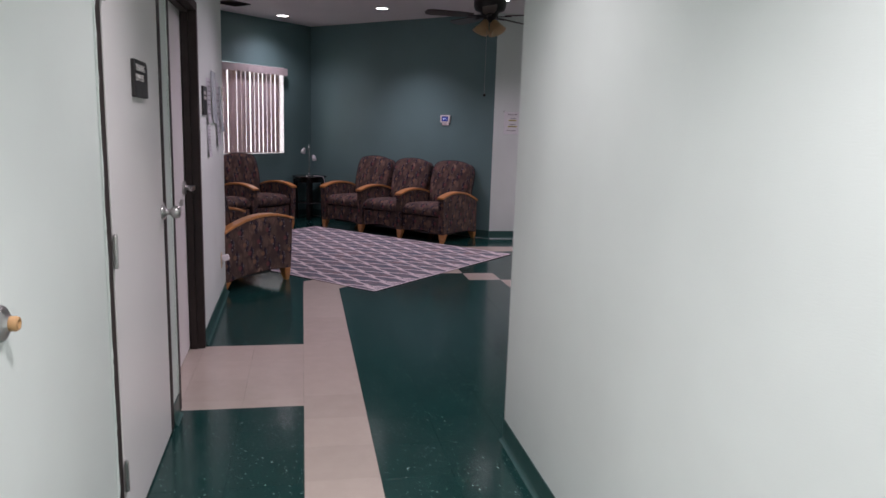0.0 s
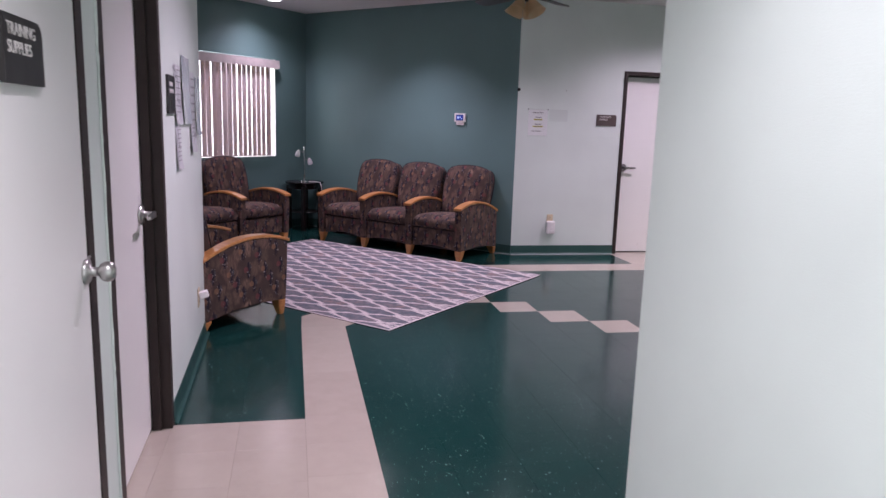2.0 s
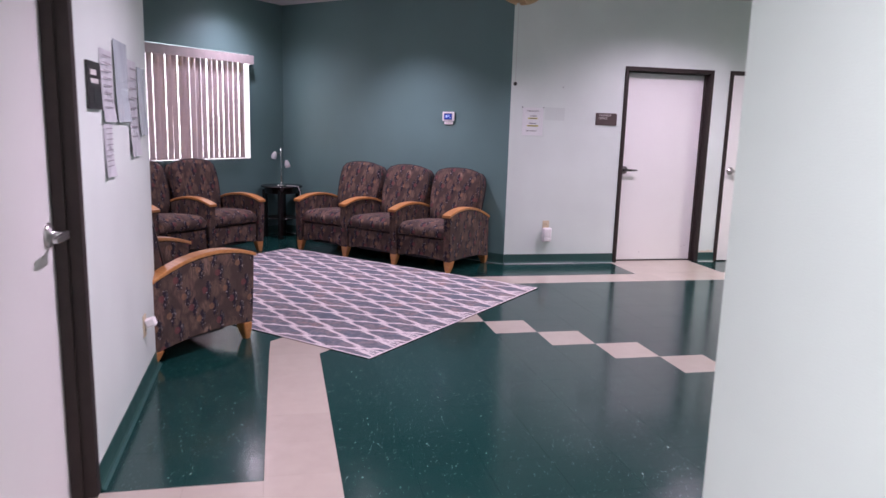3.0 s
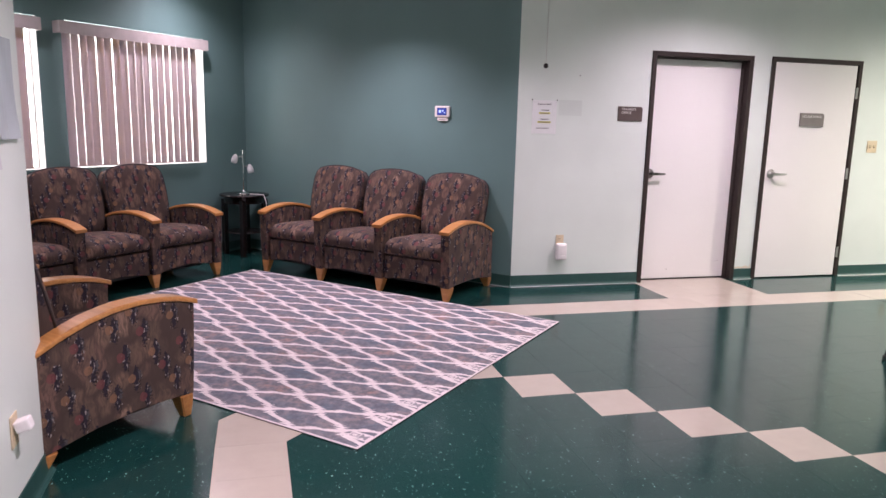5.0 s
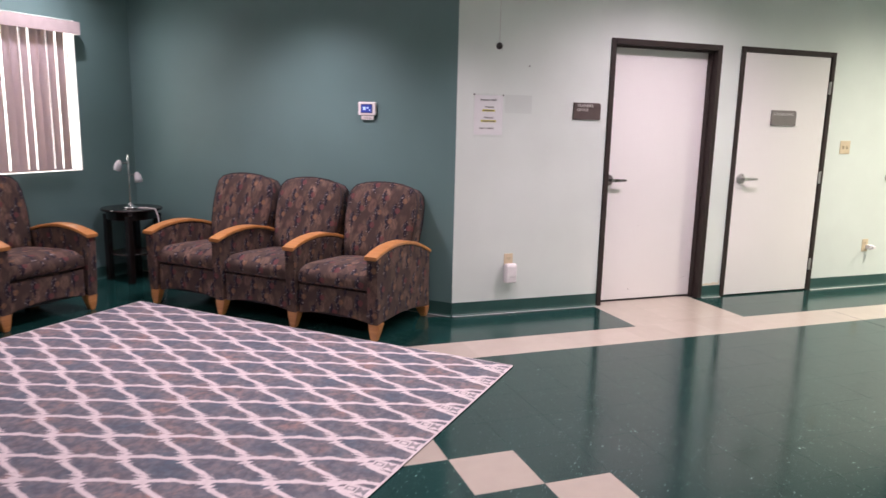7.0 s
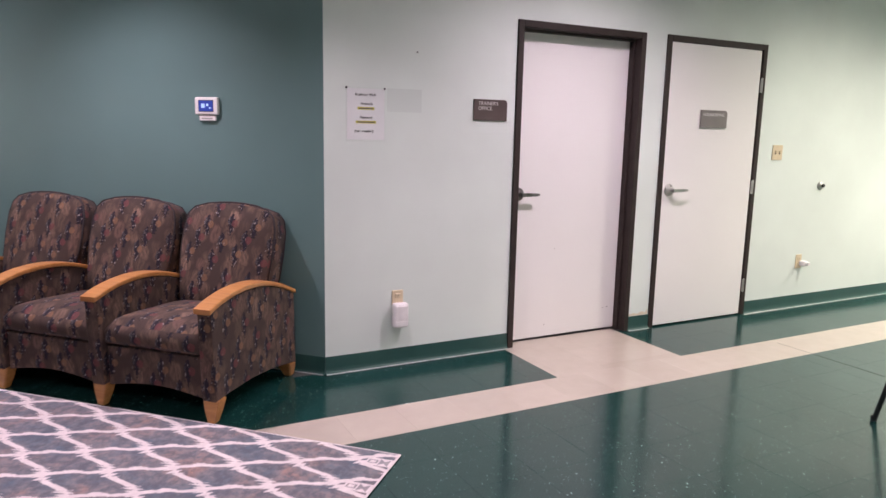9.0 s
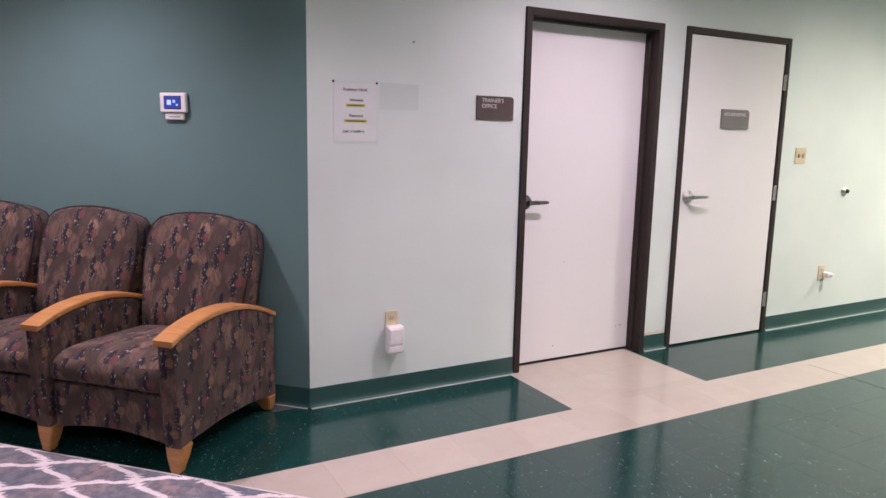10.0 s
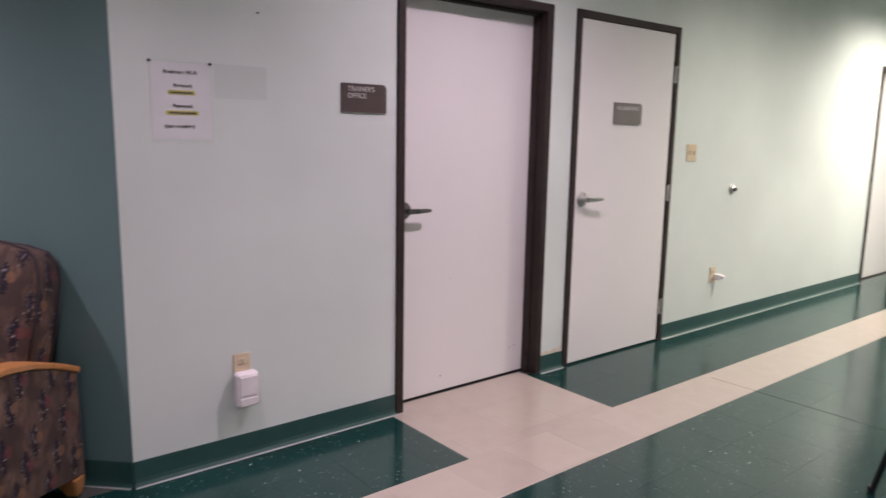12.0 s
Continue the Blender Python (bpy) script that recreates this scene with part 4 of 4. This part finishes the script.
def paper_sheet(name, m, x0, x1, z0, z1, label, mat=PAPER, y=-0.0015, bars=(), curl=0.004):
    p = on_wall(name, m, x0, z0, label, "notice")
    w, h = x1 - x0, z1 - z0
    bm = bmesh.new()
    nx, nz = 8, 10
    gv = {}
    for i in range(nx + 1):
        for j in range(nz + 1):
            u, v = i / nx, j / nz
            lift = curl * ((1 - v) ** 3 * (0.4 + 0.6 * abs(2 * u - 1)) + 0.15 * math.sin(5 * u + 3 * v) ** 2)
            gv[i, j] = (bm.verts.new((u * w, y - 0.0006 - lift, v * h)), bm.verts.new((u * w, y - lift, v * h)))
    for k in (0, 1):
        for i in range(nx):
            for j in range(nz):
                q = [gv[i, j][k], gv[i + 1, j][k], gv[i + 1, j + 1][k], gv[i, j + 1][k]]
                bm.faces.new(q if k == 0 else q[::-1])
    part("sheet", bm, mat, p)
    for bx0, bx1, bz0, bz1, bm_ in bars:
        part("print_bar", boxes((bx0 * w, bx1 * w, y - curl * 0.62 - 0.0016, y - curl * 0.62 - 0.001, bz0 * h, bz1 * h)), bm_, p)
    return p


p = on_wall("notice", n, X(2.567), 1.340, "white guest network notice in a clear sleeve, pinned up", "notice")
part("sheet", boxes((0, 0.222, -0.0022, -0.0008, 0, 0.279), bevel=0.0003), PAPER, p)
for i, (txt, z, hi) in enumerate((("Residence Wi-Fi", 0.240, 0), ("Network", 0.191, 0), ("bar", 0.166, 1), ("Password", 0.116, 0), ("bar", 0.091, 1), ("(case sensitive)", 0.041, 0))):
    if hi:
        k = 0.05 if i == 2 else 0.06
        part("highlight_bar", boxes((0.111 - k, 0.111 + k, -0.003, -0.0024, z - 0.002, z + 0.013)), MARKER, p)
        part("print_bar", boxes((0.111 - k + 0.01, 0.111 + k - 0.01, -0.0036, -0.0031, z + 0.002, z + 0.008)), INK, p)
    else:
        wdt = 0.0085 * len(txt)
        lettering(txt, 0.0185, INK, p, pose(0.111 - wdt / 2, -0.003, z, 90), bold=0.0006)
sl = part("sleeve", boxes((-0.006, 0.228, -0.0052, -0.0046, -0.016, 0.287), bevel=0.0002), FILM, p, "clear plastic sleeve")
sl.visible_shadow = False
for x in (-0.004, 0.222):
    bm = bmesh.new()
    bmesh.ops.create_uvsphere(bm, u_segments=12, v_segments=8, radius=0.006, matrix=pose(x, -0.004, 0.282))
    part("push_pin", bm, BLACK, p, "", True)
# an empty clear sleeve, simplified to a faint greyish rectangle on the wall
p = on_wall("empty_sleeve", n, X(2.806), 1.497, "empty clear plastic sleeve on the wall, drawn as a greyish rectangle", "paint patch")
SLEEVE_PATCH = painted("sleeve_tint", (0.63, 0.69, 0.66), 0.34)
part("patch", boxes((0, 0.215, -0.0012, 0.0, 0, 0.13)), SLEEVE_PATCH, p)

p = on_wall("office_sign", n, X(3.366), 1.463, "brown plastic trainer's office sign beside the door", "sign")
s = sheet_sign(p, 0, 0.235, 0, 0.126, SIGN_BROWN, "sign_plate", 0.008, 0.022)
lettering("TRAINER'S\nOFFICE", 0.030, SIGN_TEXT, p, pose(0.03, -0.0086, 0.093, 90))


def outlet(m, x, z, mat, label, kind="outlet"):
    o = on_wall(kind, m, x, z, label, "outlet" if kind == "outlet" else "switch")
    part("cover_plate", boxes((-0.036, 0.036, -0.006, -0.0005, -0.058, 0.058), bevel=0.003, seg=2), mat, o)
    for dz in (-0.025, 0.025) if kind == "outlet" else (0.0,):
        if kind == "outlet":
            part("socket", boxes((-0.017, 0.017, -0.0085, -0.005, dz - 0.014, dz + 0.014), bevel=0.002), mat, o)
            for dx in (-0.007, 0.007):
                part("slot", boxes((dx - 0.0012, dx + 0.0012, -0.0092, -0.0083, dz - 0.003, dz + 0.006)), BLACK, o)
            bm = bmesh.new()
            rod(bm, (0, -0.0083, dz - 0.008), (0, -0.0092, dz - 0.008), 0.0024)
            part("slot", bm, BLACK, o)
    return o


outlet(n, X(2.880), 0.40, IVORY, "ivory wall outlet with a plug-in device")
f = on_wall("air_freshener", n, X(2.884), 0.315, "white plug-in device in a wall outlet", "plug-in device")
part("body", boxes((-0.047, 0.047, -0.062, -0.0095, -0.075, 0.072), bevel=0.014, seg=4), WHITE_PLASTIC, f)
part("front_cover", boxes((-0.038, 0.038, -0.066, -0.061, -0.026, 0.058), bevel=0.004, seg=2), WHITE_PLASTIC, f)
part("drawer", boxes((-0.040, 0.040, -0.066, -0.061, -0.067, -0.034), bevel=0.004, seg=2), WHITE_PLASTIC, f)

o = on_wall("light_switch", n, X(6.118), 1.28, "ivory double light switch by the door", "switch")
part("cover_plate", boxes((-0.058, 0.058, -0.006, -0.0005, -0.058, 0.058), bevel=0.003, seg=2), IVORY, o)
for dx in (-0.023, 0.023):
    part("toggle", boxes((dx - 0.005, dx + 0.005, -0.016, -0.005, -0.004, 0.014), bevel=0.002), IVORY, o)
    part("toggle_slot", boxes((dx - 0.007, dx + 0.007, -0.0068, -0.0058, -0.014, 0.014)), SIGN_BROWN, o)


def stopper(m, x, z, tip):
    s = on_wall("door_stop", m, x, z, "steel wall door stop with a rubber tip", "door stop", "wall door stops")
    bm = bmesh.new()
    lathe(bm, [(0.036, 0), (0.0365, 0.004), (0.034, 0.010), (0.026, 0.015), (0.017, 0.017), (0.016, 0.021)], 24, pose(0, 0, 0, 90))
    part("collar", bm, STEEL, s, "", True)
    bm = bmesh.new()
    lathe(bm, [(0.0145, 0.018), (0.015, 0.032), (0.0125, 0.037), (0.007, 0.037), (0.006, 0.031)], 20, pose(0, 0, 0, 90))
    part("rubber_tip", bm, tip, s, "", True)


TAN = plain("tan_rubber", (0.42, 0.25, 0.11), 0.7)
stopper(n, X(6.69), 1.012, BLACK)
stopper(M_LEFT, ly(1.62), 1.018, TAN)

outlet(n, X(6.51), 0.385, IVORY, "ivory wall outlet with a plug in it")
pg = on_wall("plug_adapter", n, X(6.535), 0.372, "white plug adapter in a wall outlet", "plug")
part("body", boxes((-0.022, 0.022, -0.060, -0.0095, -0.022, 0.020), bevel=0.006, seg=3), WHITE_PLASTIC, pg)
part("nose", boxes((-0.016, 0.016, -0.088, -0.058, -0.010, 0.016), bevel=0.006, seg=2), WHITE_PLASTIC, pg)

bm = bmesh.new()
rod(bm, (0, 0, 0), (0, -0.012, 0), 0.003, 0.004, 8)
na = part("nail", bm, BLACK)
na.matrix_world = n @ pose(X(2.987), 0, 1.835)
tagged(na, "small dark nail in the painted wall", "nail")

th = on_wall("thermostat", M_NE, 2.474, 1.492, "white digital thermostat with a lit blue screen", "thermostat")
part("body", boxes((-0.076, 0.076, -0.026, -0.0005, -0.032, 0.066), bevel=0.008, seg=3), WHITE_PLASTIC, th)
part("bezel", boxes((-0.050, 0.050, -0.0272, -0.0255, -0.016, 0.050), bevel=0.001), SIGN_BLACK, th, "dark bezel round the display")
part("screen", boxes((-0.046, 0.046, -0.0282, -0.0270, -0.012, 0.046), bevel=0.0004), SCREEN, th, "lit blue display")
part("lower_cover", boxes((-0.054, 0.054, -0.016, -0.0005, -0.066, -0.034), bevel=0.004, seg=2), WHITE_PLASTIC, th)
part("slot", boxes((-0.036, 0.036, -0.0168, -0.0155, -0.054, -0.050)), SIGN_GREY, th)
part("readout", boxes((-0.03, -0.006, -0.0290, -0.0284, 0.006, 0.030), (0.004, 0.018, -0.0290, -0.0284, 0.016, 0.030), (0.022, 0.034, -0.0290, -0.0284, 0.002, 0.010)), READOUT, th)

# hallway wall
h = M_LEFT
p = on_wall("room_sign", h, ly(4.80), 1.44, "black room sign with two pale lines", "sign")
sheet_sign(p, 0, 0.20, 0, 0.175, SIGN_BLACK, "sign_plate", 0.012, 0.025)
part("print_bar", boxes((0.03, 0.12, -0.0132, -0.0122, 0.125, 0.145), (0.03, 0.15, -0.0132, -0.0122, 0.095, 0.113)), SIGN_TEXT, p)
part("slot_window", boxes((0.07, 0.17, -0.0134, -0.0122, 0.02, 0.075)), BLACK, p)
# glare over the notices is put into paler print and greyer paper
HAZED_PRINT = plain("hazed_print", (0.30, 0.29, 0.31), 0.7)
HAZED_PAPER = plain("hazed_paper", (0.56, 0.565, 0.59), 0.3, 0.0, 0.0, 0.10)
lines = [(0.12, 0.8, 0.90 - 0.1 * i, 0.918 - 0.1 * i, HAZED_PRINT) for i in range(8)]
paper_sheet("notice", h, ly(5.03), ly(5.25), 1.39, 1.68, "printed white notice taped to the hallway wall", HAZED_PAPER, -0.0015, lines, 0.012)
paper_sheet("notice", h, ly(5.04), ly(5.20), 1.165, 1.385, "printed white notice taped to the hallway wall", HAZED_PAPER, -0.0015, lines, 0.012)
paper_sheet("document_sleeve", h, ly(5.28), ly(5.56), 1.39, 1.74, "empty grey plastic document sleeve on the wall", SLEEVE, -0.006, (), 0.012)
paper_sheet("notice", h, ly(5.58), ly(5.80), 1.225, 1.68, "printed white notice taped to the hallway wall", HAZED_PAPER, -0.0015, lines, 0.014)
paper_sheet("document_sleeve", h, ly(5.82), ly(6.03), 1.32, 1.66, "empty grey plastic document sleeve on the wall", SLEEVE, -0.004, (), 0.012)
outlet(h, ly(5.735), 0.345, IVORY, "ivory wall outlet with a plug in it")
pg = on_wall("plug_adapter", h, ly(5.735), 0.345, "white plug adapter in the hallway outlet", "plug")
body = part("body", boxes((-0.024, 0.024, -0.052, 0.0, -0.022, 0.022), bevel=0.008, seg=3), WHITE_PLASTIC, pg)
body.matrix_local = pose(0, -0.0095, 0.01, -18)

# ---- small table at the edge of the lobby ----
LAVENDER = plain("lavender_laminate", (0.55, 0.47, 0.60), 0.35)
st = base("folding_table", pose(4.612, 6.668, 0, 0, 0, 40), "small lavender-topped table on thin metal legs", "table")
part("tabletop", boxes((-0.37, 0.37, -0.27, 0.27, 0.665, 0.715), bevel=0.02, seg=3), LAVENDER, st)
part("under_frame", boxes((-0.30, 0.30, -0.20, 0.20, 0.62, 0.664), bevel=0.004), BLACK, st)
for sx in (-1, 1):
    for sy in (-1, 1):
        bm = bmesh.new()
        rod(bm, (sx * 0.27, sy * 0.18, 0.64), (sx * 0.385, sy * 0.28, 0.0), 0.012, 0.012)
        leg = part("leg", bm, BLACK, st)
        bm = bmesh.new()
        lathe(bm, [(0.015, 0.0), (0.016, 0.025), (0.0125, 0.03)], 12, pose(sx * 0.385, sy * 0.28, 0))
        part("rubber_foot", bm, BLACK, leg)
bm = bmesh.new()
rod(bm, (-0.02, 0.12, 0.63), (-0.055, 0.22, 0.0), 0.02, 0.022)
part("brace", bm, BLACK, st)

# ---- floor tiles, last ----
TS = 0.3048
GX, GY = 0.117, 6.79
PALE = [  # x0, x1, y0, y1
    (0.117, 0.4218, -2.0, 6.2),
    (-0.62, 0.117, 3.625, 4.645),
    (1.2, 9.3, 7.985, 8.306),
    (3.635, 4.61, 8.306, 8.99),
]
for k in range(-3, 12):
    PALE.append((GX + TS * (5 + k), GX + TS * (6 + k), GY - TS * (k + 1), GY - TS * k))
CUT = (0.117, 0.7266, 6.2, 6.79)


def minus(r, h):
    """The pieces of rectangle r outside rectangle h."""
    x0, x1, y0, y1 = r
    a0, a1, b0, b1 = max(x0, h[0]), min(x1, h[1]), max(y0, h[2]), min(y1, h[3])
    if a1 - a0 < 1e-4 or b1 - b0 < 1e-4:
        return [r]
    out = [(x0, a0, y0, y1), (a1, x1, y0, y1), (a0, a1, y0, b0), (a0, a1, b1, y1)]
    return [q for q in out if q[1] - q[0] > 0.004 and q[3] - q[2] > 0.004]


def inside(x, y):
    if y > 8.93 and x + y > 11.40:
        return False
    if x < 3.0 and (x + y < 5.4 and x < -0.6 or x - y < -11.2):
        return False
    if x > 1.12 and y < 3.1:
        return False
    return -2.9 < x < 10.7 and -2.1 < y < 11.3 and (y < 9.1 or x < 3)


tiles = []
for i in range(-11, 36):
    for j in range(-30, 16):
        cell = (GX + TS * i, GX + TS * (i + 1), GY + TS * j, GY + TS * (j + 1))
        if not inside((cell[0] + cell[1]) / 2, (cell[2] + cell[3]) / 2):
            continue
        green = [cell]
        for hole in PALE + [CUT]:
            green = [q for r in green for q in minus(r, hole)]
        tiles += [(r, 0) for r in green]
for hole in PALE:
    x = hole[1]
    while x > hole[0] + 0.01:
        y = hole[3]
        while y > hole[2] + 0.01:
            r = (max(x - TS, hole[0]), x, max(y - TS, hole[2]), y)
            if inside((r[0] + r[1]) / 2, (r[2] + r[3]) / 2):
                tiles.append((r, 1))
            y -= TS
        x -= TS

GAP, EDGE, TOP = 0.00025, 0.0003, 0.0


def skew(x, y):
    """The hallway's courses run slightly askew to the lobby's."""
    k = max(0.0, min(1.0, (2.4 - x) / 1.9))
    return x + max(0.0, 6.2 - y) * 0.0145 * k


def tile_mesh(bm, r, ox=0.0, oy=0.0):
    x0, x1, y0, y1 = r[0] + GAP, r[1] - GAP, r[2] + GAP, r[3] - GAP
    def ring(e, z):
        return [bm.verts.new((skew(x, y) - ox, y - oy, z)) for x, y in ((x0 + e, y0 + e), (x1 - e, y0 + e), (x1 - e, y1 - e), (x0 + e, y1 - e))]
    lo, md, hi = ring(0, -0.003), ring(0, -0.0005), ring(EDGE, TOP)
    for a, b in ((lo, md), (md, hi)):
        for i in range(4):
            bm.faces.new((a[i], a[(i + 1) % 4], b[(i + 1) % 4], b[i]))
    bm.faces.new(hi)


def near(r):
    x, y = (r[0] + r[1]) / 2, (r[2] + r[3]) / 2
    return (-0.6 < x < 1.1 and 2.4 < y < 6.6) or (0.4 < x < 4.9 and 5.7 < y < 8.9 and y > 8.9 - 1.05 * (x - 0.2) * 0.9 - 1.2)


shared = {}
count = 0
rest = {0: bmesh.new(), 1: bmesh.new()}
for r, pale in tiles:
    if near(r) and count < 300:
        w, hgt = round(r[1] - r[0], 3), round(r[3] - r[2], 3)
        key = (w, hgt, pale) if r[2] >= 6.2 or r[0] > 2.4 else (r, pale)
        if key not in shared:
            bm = bmesh.new()
            tile_mesh(bm, r, r[0], r[2])
            me = bpy.data.meshes.new("tile")
            bm.to_mesh(me)
            bm.free()
            me.materials.append(PALE_TILE if pale else GREEN_TILE)
            shared[key] = me
        ob = new("tile", shared[key])
        ob.location = (r[0], r[2], 0)
        ob.parent = floor
        count += 1
    else:
        tile_mesh(rest[pale], r)


def cut_tile(bm, pts):
    lo = [bm.verts.new((x, y, -0.003)) for x, y in pts]
    hi = [bm.verts.new((x, y, TOP)) for x, y in pts]
    k = len(pts)
    for i in range(k):
        bm.faces.new((lo[i], lo[(i + 1) % k], hi[(i + 1) % k], hi[i]))
    bm.faces.new(hi)


cut_tile(rest[1], [(0.1175, 6.2005), (0.4215, 6.2005), (0.726, 6.505), (0.726, 6.7895), (0.4215, 6.7895), (0.1175, 6.489)])
cut_tile(rest[0], [(0.4225, 6.2005), (0.726, 6.2005), (0.726, 6.504)])
cut_tile(rest[0], [(0.1175, 6.490), (0.4205, 6.7895), (0.1175, 6.7895)])
for pale, nm in ((0, "far_tiles"), (1, "far_pale_tiles")):
    ob = part(nm, rest[pale], PALE_TILE if pale else GREEN_TILE, floor)
    ob["kind"] = "stuff"

# an opened tile joint across the lobby floor
bm = bmesh.new()
rnd = random.Random(21)
side_a = [(5.4535 + rnd.uniform(-0.0006, 0.0006), 7.2 + 0.07 * i) for i in range(16)]
side_b = [(x + rnd.uniform(0.0028, 0.0042), y) for x, y in side_a]
prism(bm, side_a + side_b[::-1], "z", 0.0003, 0.0009)
part("open_joint", bm, GROUT, floor, "dark opened joint between floor tiles")
